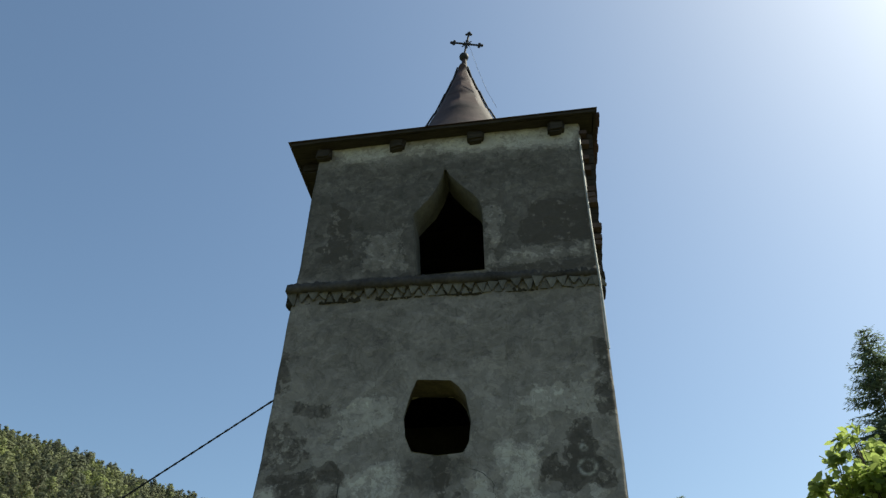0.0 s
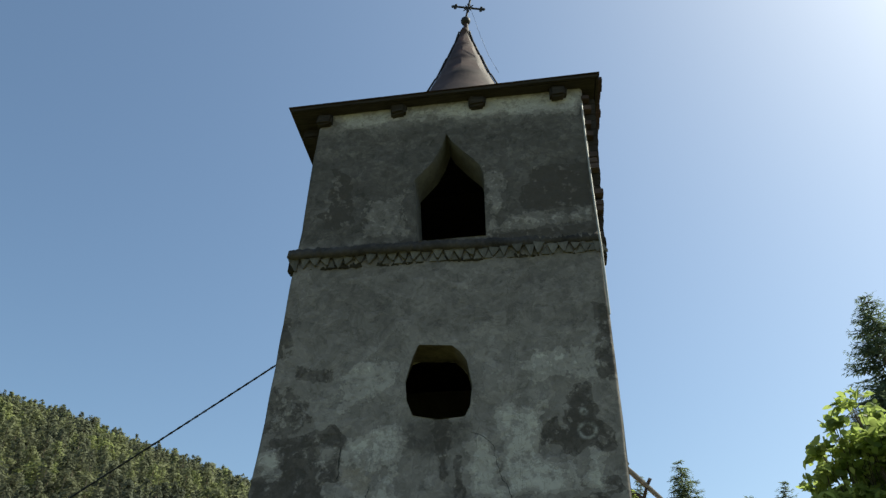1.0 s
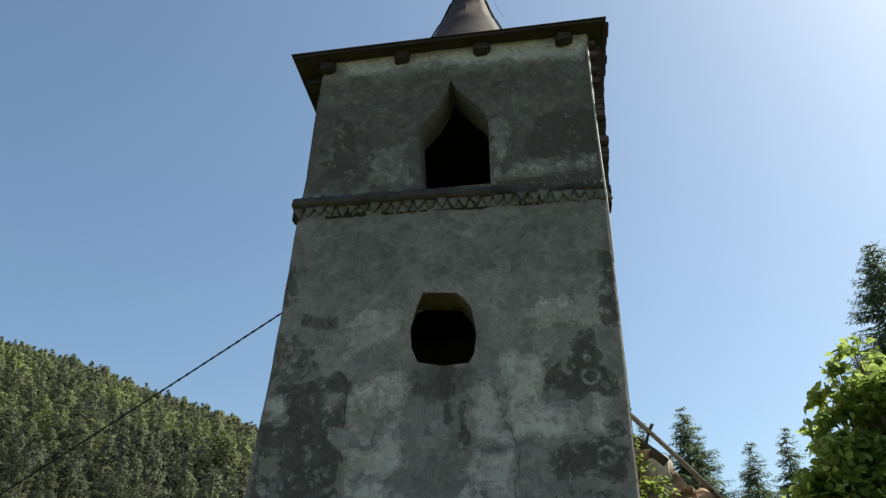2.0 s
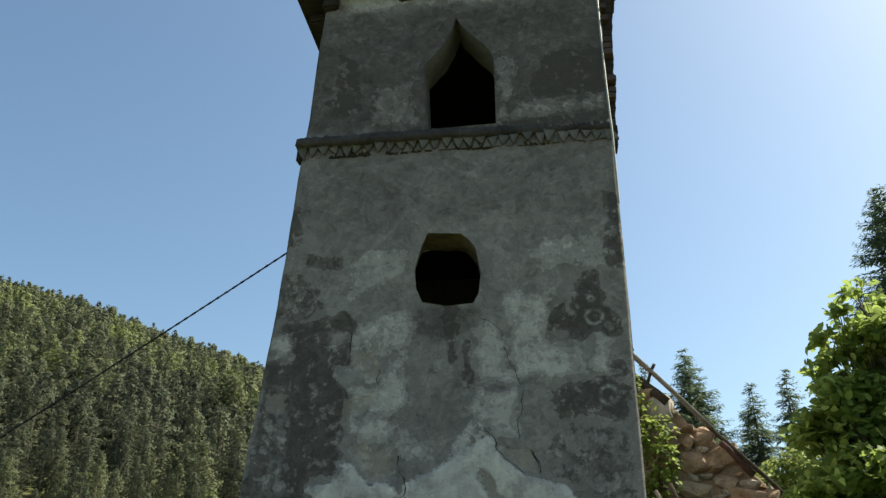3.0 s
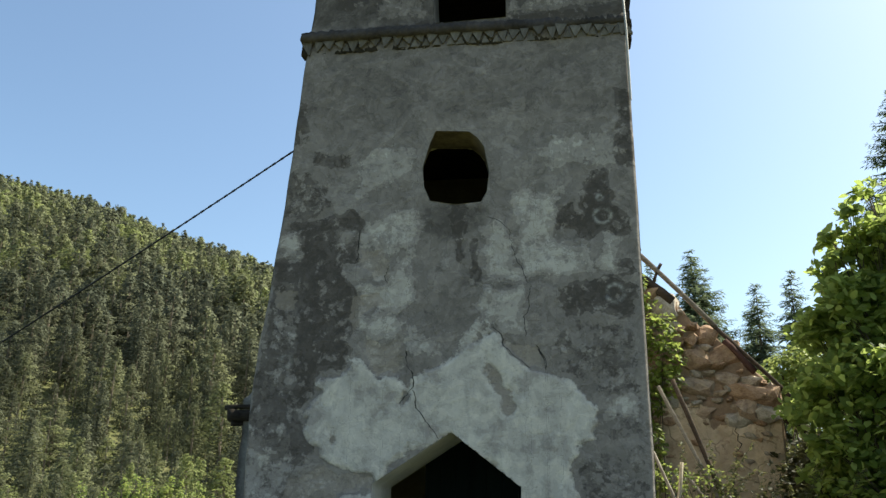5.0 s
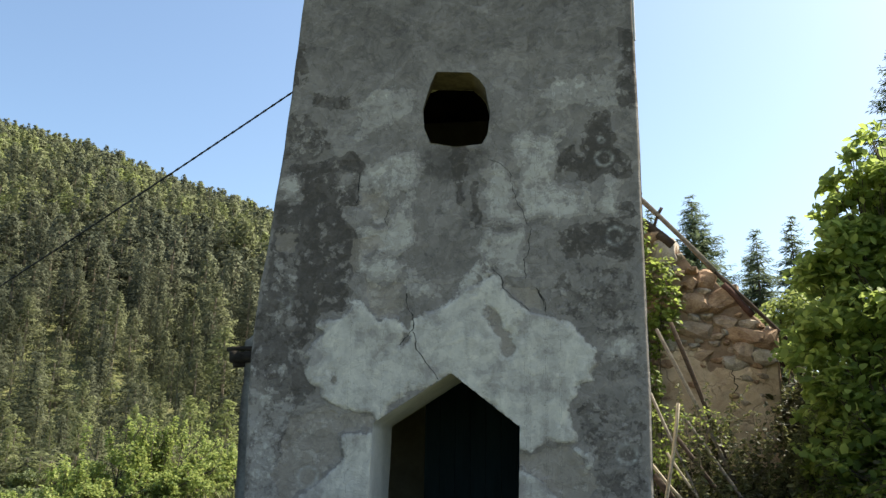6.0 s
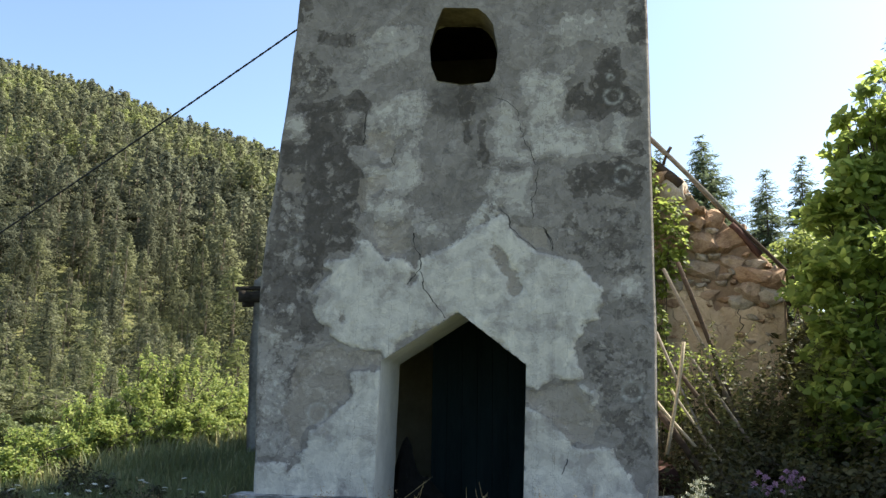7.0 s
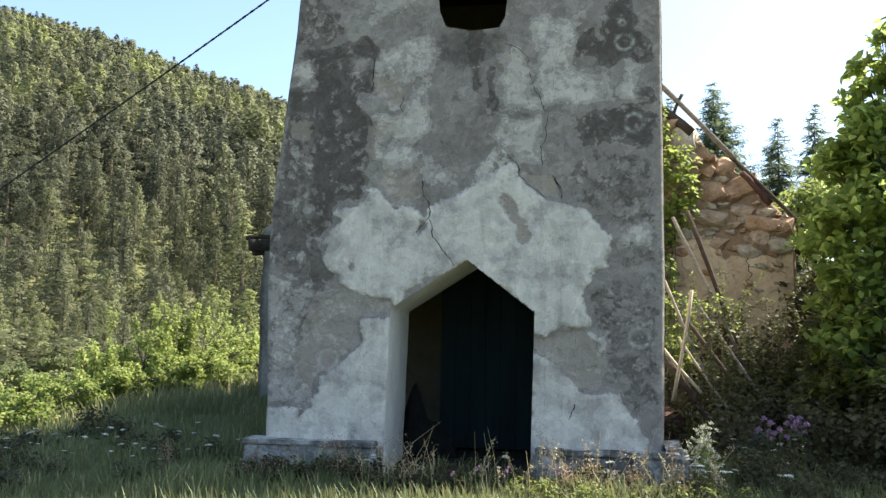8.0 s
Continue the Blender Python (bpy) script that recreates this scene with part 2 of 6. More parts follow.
IRON = simple("black_iron", (0.012, 0.012, 0.013), (0.035, 0.033, 0.033), 20, 0.3, 0.6)
PIPE = simple("galvanised_pipe", (0.24, 0.23, 0.21), (0.5, 0.48, 0.44), 14, 0.2, 0.5, metal=0.3)
TIMBER = simple("grey_timber", (0.1, 0.083, 0.068), (0.28, 0.245, 0.205), 3.0, 0.6, stretch=(1, 1, 9))
BOARD = simple("pale_board", (0.24, 0.2, 0.145), (0.46, 0.4, 0.3), 3.0, 0.5, stretch=(1, 1, 9))
ROTTEN = simple("dark_timber", (0.025, 0.018, 0.014), (0.1, 0.07, 0.05), 3.0, 0.6, stretch=(1, 1, 9))
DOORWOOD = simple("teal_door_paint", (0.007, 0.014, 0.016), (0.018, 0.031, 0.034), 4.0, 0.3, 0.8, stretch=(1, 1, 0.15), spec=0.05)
STONE = stone_material()
MORTAR = simple("rubble_mortar", (0.19, 0.125, 0.085), (0.4, 0.29, 0.2), 3.0, 0.8, dist=0.03)
NAVE = simple("nave_plaster", (0.07, 0.066, 0.06), (0.26, 0.25, 0.225), 3.0, 0.6)
CREAM = cream_material()
BARK = simple("bark", (0.05, 0.04, 0.03), (0.16, 0.13, 0.1), 6.0, 0.7, stretch=(3, 3, 0.6))
CABLE = simple("cable_sheath", (0.01, 0.01, 0.011), (0.03, 0.03, 0.03), 30, 0.2, 0.7)
REDCLAY = simple("red_clay", (0.05, 0.024, 0.02), (0.12, 0.06, 0.048), 4.0, 0.6)
# soil and sacking near black: the doorway's darkness is put into their colour
SOIL = simple("near_black_soil", (0.012, 0.011, 0.008), (0.045, 0.04, 0.028), 6.0, 0.8)
SACK = simple("near_black_sacking", (0.004, 0.004, 0.004), (0.014, 0.013, 0.011), 9.0, 0.6)
GREYSTONE = simple("grey_boulder", (0.035, 0.042, 0.032), (0.1, 0.11, 0.088), 5.0, 0.6)
HAZEL = leaf_material("hazel_leaf", (0.058, 0.1, 0.024), (0.145, 0.22, 0.048), (0.44, 0.52, 0.15), 0.62)
# kept far darker than the other leaves: part of the shade is in this colour
WEED = leaf_material("shaded_weed_leaf", (0.03, 0.032, 0.014), (0.053, 0.055, 0.023), (0.09, 0.088, 0.036), 0.4)
SHRUB = leaf_material("shrub_leaf", (0.08, 0.125, 0.03), (0.18, 0.25, 0.055), (0.42, 0.46, 0.15), 0.48)
NETTLE = leaf_material("nettle_leaf", (0.05, 0.06, 0.025), (0.098, 0.11, 0.042), (0.18, 0.18, 0.075), 0.42)
VALLEY = leaf_material("valley_leaf", (0.07, 0.085, 0.04), (0.125, 0.15, 0.062), (0.2, 0.235, 0.09), 0.4)
VINE = leaf_material("vine_leaf", (0.066, 0.11, 0.026), (0.155, 0.225, 0.046), (0.36, 0.42, 0.11), 0.58)
NEEDLES = leaf_material("spruce_needle", (0.06, 0.095, 0.062), (0.125, 0.17, 0.105), (0.2, 0.24, 0.13), 0.45)

GRASS = leaf_material("grass_blade", (0.06, 0.088, 0.034), (0.12, 0.155, 0.056), (0.36, 0.33, 0.17), 0.3, "tint")
STRAW = leaf_material("dry_straw", (0.3, 0.23, 0.13), (0.45, 0.38, 0.22), (0.55, 0.48, 0.3), 0.25)
RUST = leaf_material("dock_seed", (0.16, 0.09, 0.05), (0.3, 0.2, 0.12), (0.46, 0.35, 0.22), 0.35)
LUSH = leaf_material("lush_leaf", (0.07, 0.11, 0.02), (0.17, 0.22, 0.045), (0.38, 0.39, 0.12), 0.4)
PETAL_WHITE = simple("umbel_white", (0.55, 0.55, 0.48), (0.8, 0.8, 0.74), 30, 0.2)
PETAL_CREAM = simple("cream_blossom", (0.42, 0.4, 0.28), (0.68, 0.65, 0.5), 30, 0.2)
PETAL_PURPLE = simple("thistle_purple", (0.27, 0.14, 0.24), (0.43, 0.27, 0.38), 30, 0.2)


def forest_material():
    n = Nodes("forest_foliage")
    tone = n.math('ADD', n.attr("tint"), n.math('MULTIPLY', n.math('SUBTRACT', n.noise(0.35, 3, 0.6), 0.5), 0.7))
    c = n.ramp(tone, [(0.0, (0.092, 0.101, 0.072)), (0.4, (0.138, 0.144, 0.092)), (0.7, (0.17, 0.181, 0.096)), (1.0, (0.22, 0.245, 0.1))])
    c = n.mix(n.math('GREATER_THAN', n.attr("tint"), 1.5), c, (0.36, 0.32, 0.26))
    mat = n.finish(c, 0.9, spec=0.05)
    tr = n.tree.nodes.new("ShaderNodeBsdfTranslucent")
    n.tree.links.new(c, tr.inputs["Color"])
    mx = n.tree.nodes.new("ShaderNodeMixShader")
    mx.inputs[0].default_value = 0.72
    n.tree.links.new(n.bsdf.outputs[0], mx.inputs[1])
    n.tree.links.new(tr.outputs[0], mx.inputs[2])
    n.tree.links.new(mx.outputs[0], n.tree.nodes["Material Output"].inputs["Surface"])
    return mat


def ground_material():
    n = Nodes("meadow_soil")
    a, b = n.noise(0.6, 6, 0.6), n.noise(9, 6, 0.7)
    c = n.mix(n.ramp(b, [(0.3, 0.0), (0.7, 1.0)]), (0.08, 0.088, 0.036), (0.18, 0.19, 0.078))
    c = n.mix(n.ramp(a, [(0.45, 0.0), (0.7, 0.6)]), c, (0.25, 0.22, 0.115))
    return n.finish(c, 0.95, b, 0.8, 0.05, spec=0.1)


GROUND = ground_material()
FOREST = forest_material()


# ---- mesh helpers ----
rng = np.random.default_rng(7)


def part(name, bm, material, parent=None, label="", smooth=False):
    """Links a bmesh as one mesh object under a thing or part."""
    me = bpy.data.meshes.new(name)
    bm.to_mesh(me)
    bm.free()
    me.materials.append(material)
    if smooth:
        me.shade_smooth()
    ob = new(name, me)
    if parent is not None:
        ob.parent = parent
    if label:
        tagged(ob, label)
    return ob


def array_mesh(name, V, F, material, attrs=None, smooth=False):
    """A mesh from arrays: V (n, 3), F (m, k) with one k, and point attributes."""
    V, F = np.asarray(V, np.float32), np.asarray(F, np.int32)
    me = bpy.data.meshes.new(name)
    me.vertices.add(len(V))
    me.vertices.foreach_set("co", V.ravel())
    m, k = F.shape
    me.loops.add(m * k)
    me.loops.foreach_set("vertex_index", F.ravel())
    me.polygons.add(m)
    me.polygons.foreach_set("loop_start", np.arange(0, m * k, k, dtype=np.int32))
    me.update(calc_edges=True)
    for key, values in (attrs or {}).items():
        me.attributes.new(key, 'FLOAT', 'POINT').data.foreach_set("value", np.asarray(values, np.float32))
    me.materials.append(material)
    if smooth:
        me.shade_smooth()
    return me


def array_part(name, V, F, material, parent=None, label="", attrs=None, smooth=False):
    ob = new(name, array_mesh(name, V, F, material, attrs, smooth))
    if parent is not None:
        ob.parent = parent
    if label:
        tagged(ob, label)
    return ob


def thing(name, m, label, category, group="", kind=""):
    ob = new(name)
    ob.empty_display_size = 0.2
    ob.matrix_world = m
    return tagged(ob, label, category, group, kind)


def hash2(ix, iy, seed):
    h = (ix.astype(np.int64) * 374761393 + iy.astype(np.int64) * 668265263 + seed * 2147483647) & 0xFFFFFFFF
    h = ((h ^ (h >> 13)) * 1274126177) & 0xFFFFFFFF
    return ((h ^ (h >> 16)) & 0xFFFF) / 65535.0


def vnoise(x, y, seed=0):
    x, y = np.asarray(x, float), np.asarray(y, float)
    ix, iy = np.floor(x), np.floor(y)
    fx, fy = x - ix, y - iy
    fx, fy = fx * fx * (3 - 2 * fx), fy * fy * (3 - 2 * fy)
    a, b, c, d = hash2(ix, iy, seed), hash2(ix + 1, iy, seed), hash2(ix, iy + 1, seed), hash2(ix + 1, iy + 1, seed)
    return (a + (b - a) * fx) * (1 - fy) + (c + (d - c) * fx) * fy


def fbm(x, y, octaves=4, seed=0):
    """Layered value noise, about -0.5 to 0.5."""
    out, amp, tot = 0, 1.0, 0.0
    for k in range(octaves):
        out = out + amp * (vnoise(x * 2 ** k, y * 2 ** k, seed + 17 * k) - 0.5)
        tot += amp
        amp *= 0.55
    return out / tot


def polygon_distance(px, pz, poly):
    """Signed distance of points to a closed polygon (inside negative), and the nearest points on it."""
    best = np.full(px.shape, 1e9)
    nx, nz = np.zeros(px.shape), np.zeros(px.shape)
    inside = np.zeros(px.shape, bool)
    for (ax, az_), (bx, bz) in zip(poly, poly[1:] + poly[:1]):
        ex, ez = bx - ax, bz - az_
        t = np.clip(((px - ax) * ex + (pz - az_) * ez) / (ex * ex + ez * ez + 1e-12), 0, 1)
        qx, qz = ax + t * ex, az_ + t * ez
        d = np.hypot(px - qx, pz - qz)
        m = d < best
        best, nx, nz = np.where(m, d, best), np.where(m, qx, nx), np.where(m, qz, nz)
        cross = ((az_ > pz) != (bz > pz)) & (px < (bx - ax) * (pz - az_) / (bz - az_ + 1e-12) + ax)
        inside ^= cross
    return np.where(inside, -best, best), nx, nz


def box_bm(x0, x1, y0, y1, z0, z1, bevel=0.0, wear=0.0, cuts=0, seed=1):
    """A box as a bmesh, bevelled and, where asked, cut finer and worn."""
    bm = bmesh.new()
    bmesh.ops.create_cube(bm, size=1)
    bmesh.ops.transform(bm, verts=bm.verts, matrix=Matrix.Translation(((x0 + x1) / 2, (y0 + y1) / 2, (z0 + z1) / 2)) @ Matrix.Diagonal((x1 - x0, y1 - y0, z1 - z0, 1)))
    if cuts:
        bmesh.ops.subdivide_edges(bm, edges=bm.edges[:], cuts=cuts, use_grid_fill=True)
    if bevel:
        bmesh.ops.bevel(bm, geom=[e for e in bm.edges if len(e.link_faces) == 2 and e.calc_face_angle(0) > 0.5], offset=bevel, segments=2, affect='EDGES')
    if wear:
        for v in bm.verts:
            v.co += noise.noise_vector(v.co * 3 + Vector((seed, 0, 0))) * wear
    return bm


def tube_arrays(points, radii, sides=7):
    """Verts and quads of a tapered tube along points."""
    P = [Vector(p) for p in points]
    V, F = [], []
    for i, p in enumerate(P):
        d = (P[min(i + 1, len(P) - 1)] - P[max(i - 1, 0)]).normalized()
        a = d.orthogonal().normalized()
        b = d.cross(a)
        for k in range(sides):
            w = 2 * math.pi * k / sides
            V.append(p + (a * math.cos(w) + b * math.sin(w)) * radii[i])
    for i in range(len(P) - 1):
        for k in range(sides):
            F.append((i * sides + k, i * sides + (k + 1) % sides, (i + 1) * sides + (k + 1) % sides, (i + 1) * sides + k))
    return np.array([tuple(v) for v in V]), np.array(F)


def joined(pieces):
    """Joins (V, F) pairs of one face size."""
    Vs, Fs, n = [], [], 0
    for V, F in pieces:
        Vs.append(V)
        Fs.append(np.asarray(F) + n)
        n += len(V)
    return np.concatenate(Vs), np.concatenate(Fs)


def beam_arrays(a, b, w, h, twist=0.0):
    """A squared timber from a to b, slightly uneven."""
    a, b = Vector(a), Vector(b)
    d = (b - a).normalized()
    s = d.cross(Vector((0, 0, 1)))
    s = s.normalized() if s.length > 1e-3 else Vector((1, 0, 0))
    u = s.cross(d)
    V, F, n = [], [], 6
    for i in range(n):
        t = i / (n - 1)
        c = a.lerp(b, t) + (s * math.sin(3 * t + w * 90) + u * math.cos(4 * t + h * 70)) * 0.012
        k = 1 + 0.07 * math.sin(9 * t + twist)
        for x, y in ((-1, -1), (1, -1), (1, 1), (-1, 1)):
            V.append(tuple(c + s * (x * w * k / 2) + u * (y * h * k / 2)))
    for i in range(n - 1):
        for k in range(4):
            F.append((i * 4 + k, i * 4 + (k + 1) % 4, i * 4 + 4 + (k + 1) % 4, i * 4 + 4 + k))
    F += [(3, 2, 1, 0), (n * 4 - 4, n * 4 - 3, n * 4 - 2, n * 4 - 1)]
    return np.array(V), np.array(F)


LEAF = np.array([(0, 0, 0), (0.34, 0.3, 0.09), (0.3, 0.68, 0.06), (0, 1, -0.08), (-0.3, 0.68, 0.06), (-0.34, 0.3, 0.09)])
LEAF_FACES = np.array([(0, 1, 2, 3), (0, 3, 4, 5)])


def leaves(points, ways, sizes, template=LEAF, faces=LEAF_FACES, spin=None):
    """Leaves at points; ways is where each blade's upper side looks."""
    n = len(points)
    z = ways / (np.linalg.norm(ways, axis=1, keepdims=True) + 1e-9)
    r = rng.normal(size=(n, 3)) if spin is None else spin
    y = r - z * np.sum(r * z, 1, keepdims=True)
    y /= np.linalg.norm(y, axis=1, keepdims=True) + 1e-9
    x = np.cross(y, z)
    V = points[:, None] + sizes[:, None, None] * (template[None, :, 0:1] * x[:, None] + template[None, :, 1:2] * y[:, None] + template[None, :, 2:3] * z[:, None])
    F = faces[None] + (np.arange(n) * len(template))[:, None, None]
    return V.reshape(-1, 3), F.reshape(-1, faces.shape[1])


# ---- the ground: one sheet from the meadow to the wooded hill and the horizon ----
RIDGE_A = [-1.6, -1.0, -0.59, -0.517, -0.42, -0.37, -0.296, -0.22, 0.0, 0.3, 0.55, 1.0]
RIDGE_E = [0.5, 0.48, 0.425, 0.405, 0.377, 0.356, 0.329, 0.304, 0.2, 0.09, 0.04, 0.03]


def ground_height(x, y):
    x, y = np.asarray(x, float), np.asarray(y, float)
    near = 0.085 * np.clip(y - 8.8, 0, 12) + 0.03 * np.clip(y - 8.8, -12, 0)
    near = near - 0.2 * np.clip(-4.6 - x, 0, 8) + 0.05 * fbm(x * 0.7, y * 0.7, 3, 5)
    far_mix = np.clip((np.hypot(x * 0.8, y - 8) - 18) / 30, 0, 1)
    far_mix = far_mix * far_mix * (3 - 2 * far_mix)
    a = x / np.maximum(y, 1)
    ridge = np.interp(a, RIDGE_A, RIDGE_E) * 930 - 33
    s = np.clip((y - 170) / 760, 0, 1)
    hill = -4 + (ridge + 4) * s ** 0.92 + 9 * fbm(x * 0.007, y * 0.007, 3, 9) * np.clip(s * 4, 0, 1)
    past = np.clip((y - 930) / 900, 0, 1)
    hill = hill * (1 - 0.8 * past)
    hill = np.where(y < 10, -3.0, hill)
    return near * (1 - far_mix) + np.where(x > 8, np.maximum(hill, 0.6), hill) * far_mix


def build_ground():
    def axis(fine0, fine1, step, low, high):
        mid = np.arange(fine0, fine1, step)
        up, v, s = [], fine1, step
        while v < high:
            up.append(v)
            s *= 1.12
            v += s
        down, v, s = [], fine0, step
        while v > low:
            s *= 1.12
            v -= s
            down.append(v)
        return np.array(down[::-1] + list(mid) + up + [high])
    xs, ys = axis(-12, 10, 0.25, -2500, 2500), axis(-1, 22, 0.25, -1500, 3000)
    X, Y = np.meshgrid(xs, ys)
    Z = ground_height(X, Y)
    u, v = X * math.cos(radians(8)) - (Y - 9) * math.sin(radians(8)), X * math.sin(radians(8)) + (Y - 9) * math.cos(radians(8))
    Z = np.where((np.abs(u) < 1.95) & (v > 0.1) & (v < 4.4), -0.3, Z)  # dug out below the tower's floor
    nx, ny = len(xs), len(ys)
    i = np.arange(nx * ny).reshape(ny, nx)
    F = np.stack([i[:-1, :-1], i[:-1, 1:], i[1:, 1:], i[1:, :-1]], -1).reshape(-1, 4)
    ob = array_part("ground", np.stack([X, Y, Z], -1).reshape(-1, 3), F, GROUND, smooth=True)
    tagged(ob, "rough meadow ground rising to a wooded hillside", "ground", kind="structure")


build_ground()

# ---- the bell tower ----
TURN, BATTER = -8.0, 0.012
TOWER = pose(0, 9, 0, 0, 0, TURN)
DEEP = 4.3
LEFT_Z, LEFT_U = [0.0, 0.8, 1.7, 2.6, 2.9, 3.4, 4.15, 4.8, 5.45, 6.3, 7.05, 7.4, 7.8, 9.1, 9.8], [-2.14, -2.16, -2.19, -2.21, -2.2, -2.15, -2.07, -2.01, -1.965, -1.905, -1.87, -1.835, -1.79, -1.75, -1.69]
RIGHT_Z, RIGHT_U = [0.0, 2.0, 7.0, 9.8], [2.16, 2.205, 2.21, 2.2]
DOOR_HOLE = [(-0.80, -0.1), (-0.755, 1.79), (0.09, 2.33), (0.83, 1.765), (0.79, -0.1)]
ROUND_HOLE = [(-0.19, 5.02), (0.1, 4.96), (0.41, 4.98), (0.48, 5.11), (0.51, 5.37), (0.45, 5.69), (0.37, 5.81), (0.27, 5.9), (-0.14, 5.93), (-0.21, 5.76), (-0.29, 5.46), (-0.27, 5.2)]
ROUND_INNER = [(u - (0.13 if u < 0 else 0.02), z) for u, z in ROUND_HOLE]
BELL_HOLE = [(-0.18, 7.46), (0.73, 7.48), (0.725, 8.5), (0.67, 8.68), (0.46, 8.92), (0.27, 9.16), (0.205, 9.3), (0.14, 9.06), (0.02, 8.8), (-0.24, 8.48)]

# repairs, stains, clean places and bare mortar on the front, in metres along the wall and up it
MARKS = []
FIELDS = ("patch", "dark", "light", "mortar", "stain")


def mark(kind, amount, outline):
    MARKS.append((kind, amount, outline))


# lime repairs round the door
mark('patch', 1.0, [(-1.62, 2.56), (-1.46, 2.68), (-1.4, 2.75), (-1.46, 2.85), (-1.45, 2.92), (-1.3, 2.95), (-1.11, 3.01), (-1.06, 3.14), (-1.0, 3.2), (-0.94, 3.1), (-0.8, 2.98), (-0.74, 2.92), (-0.64, 2.96), (-0.5, 2.95), (-0.43, 2.81), (-0.48, 2.64), (-0.3, 2.3), (-0.7, 1.8), (-0.77, 1.89), (-1.09, 1.94), (-1.27, 1.98), (-1.37, 2.15), (-1.53, 2.32), (-1.52, 2.43)])
mark('patch', 1.0, [(-0.48, 2.62), (-0.4, 2.74), (-0.34, 2.92), (-0.18, 2.95), (0.0, 3.04), (0.16, 3.15), (0.24, 3.27), (0.41, 3.35), (0.57, 3.47), (0.66, 3.26), (0.82, 3.12), (0.94, 3.02), (1.12, 2.94), (1.31, 2.89), (1.44, 2.84), (1.53, 2.73), (1.62, 2.52), (1.57, 2.27), (1.42, 2.18), (1.35, 2.03), (1.38, 1.82), (1.4, 1.64), (1.3, 1.59), (1.18, 1.62), (1.07, 1.57), (0.95, 1.48), (0.82, 1.54), (0.82, 1.76), (0.1, 2.32), (-0.35, 2.1)])
mark('patch', 1.0, [(-0.73, 1.71), (-1.08, 1.71), (-1.13, 1.6), (-1.09, 1.42), (-1.26, 1.23), (-1.35, 1.13), (-1.53, 1.02), (-1.57, 0.79), (-1.61, 0.58), (-1.76, 0.64), (-2.2, 0.66), (-2.2, 0.3), (-0.75, 0.25)])
mark('patch', 1.0, [(0.78, 1.35), (0.95, 1.3), (1.11, 1.21), (1.23, 1.06), (1.32, 0.95), (1.45, 0.91), (1.7, 0.92), (1.81, 0.74), (1.9, 0.59), (1.97, 0.5), (1.96, 0.3), (0.78, 0.25)])
mark('patch', 0.5, [(-0.15, 2.95), (0.05, 3.25), (0.35, 3.55), (0.62, 3.58), (0.57, 3.4), (0.2, 3.1)])
mark('patch', 0.85, [(1.36, 1.56), (1.49, 1.52), (1.56, 1.38), (1.5, 1.26), (1.41, 1.33)])
# lichen crust
mark('dark', 0.8, [(0.06, 4.95), (0.2, 4.95), (0.2, 4.6), (0.22, 4.2), (0.13, 4.2), (0.1, 4.6)])
mark('dark', 0.75, [(0.27, 4.6), (0.38, 4.55), (0.4, 3.95), (0.3, 3.95)])
mark('dark', 1.15, [(-1.83, 4.76), (-1.46, 4.8), (-1.34, 4.89), (-1.15, 4.89), (-0.98, 4.74), (-1.06, 4.64), (-1.03, 4.33), (-1.2, 4.26), (-1.16, 4.06), (-1.07, 3.99), (-1.06, 3.17), (-1.09, 3.02), (-1.39, 2.98), (-1.45, 2.9), (-1.43, 2.75), (-1.61, 2.59), (-1.7, 2.72), (-1.76, 3.05), (-1.71, 3.44), (-1.69, 3.71), (-1.62, 4.01), (-1.97, 4.08), (-2.04, 4.29), (-1.71, 4.37), (-1.79, 4.59)])
mark('dark', 0.62, [(-2.04, 4.29), (-1.97, 4.08), (-1.62, 4.01), (-1.69, 3.71), (-1.76, 3.05), (-1.64, 2.59), (-1.53, 2.39), (-1.36, 2.14), (-1.62, 1.94), (-1.99, 2.07), (-2.23, 2.2), (-2.19, 2.59), (-2.14, 3.12), (-2.08, 3.72)])
mark('light', 0.52, [(-2.25, 2.4), (-1.75, 2.5), (-1.6, 1.95), (-1.75, 1.5), (-1.7, 0.8), (-2.2, 0.72)])
mark('dark', 0.34, [(-1.99, 2.07), (-1.62, 1.94), (-1.4, 2.0), (-1.65, 1.5), (-1.8, 0.9), (-2.2, 0.75), (-2.28, 1.7)])
mark('dark', 1.3, [(1.58, 5.05), (1.72, 5.3), (1.87, 5.28), (1.92, 4.9), (2.07, 4.69), (2.08, 4.53), (1.98, 4.5), (1.88, 4.6), (1.77, 4.6), (1.7, 4.5), (1.52, 4.52), (1.46, 4.6), (1.29, 4.62), (1.35, 4.88), (1.46, 4.92), (1.48, 4.8), (1.57, 4.78)])
mark('dark', 1.0, [(1.29, 3.93), (1.46, 3.97), (1.63, 4.02), (1.84, 4.04), (2.0, 3.96), (2.12, 3.88), (2.12, 3.56), (1.94, 3.55), (1.7, 3.63), (1.4, 3.64), (1.31, 3.74)])
mark('dark', 1.0, [(1.9, 4.19), (2.06, 4.23), (2.08, 4.1), (1.99, 4.04)])
mark('dark', 0.32, [(1.25, 3.57), (1.7, 3.6), (2.15, 3.53), (2.15, 2.27), (1.81, 2.21), (1.63, 2.39), (1.65, 2.58), (1.55, 2.75), (1.4, 2.88), (1.15, 2.98), (1.12, 3.14), (1.06, 3.3), (1.22, 3.33)])
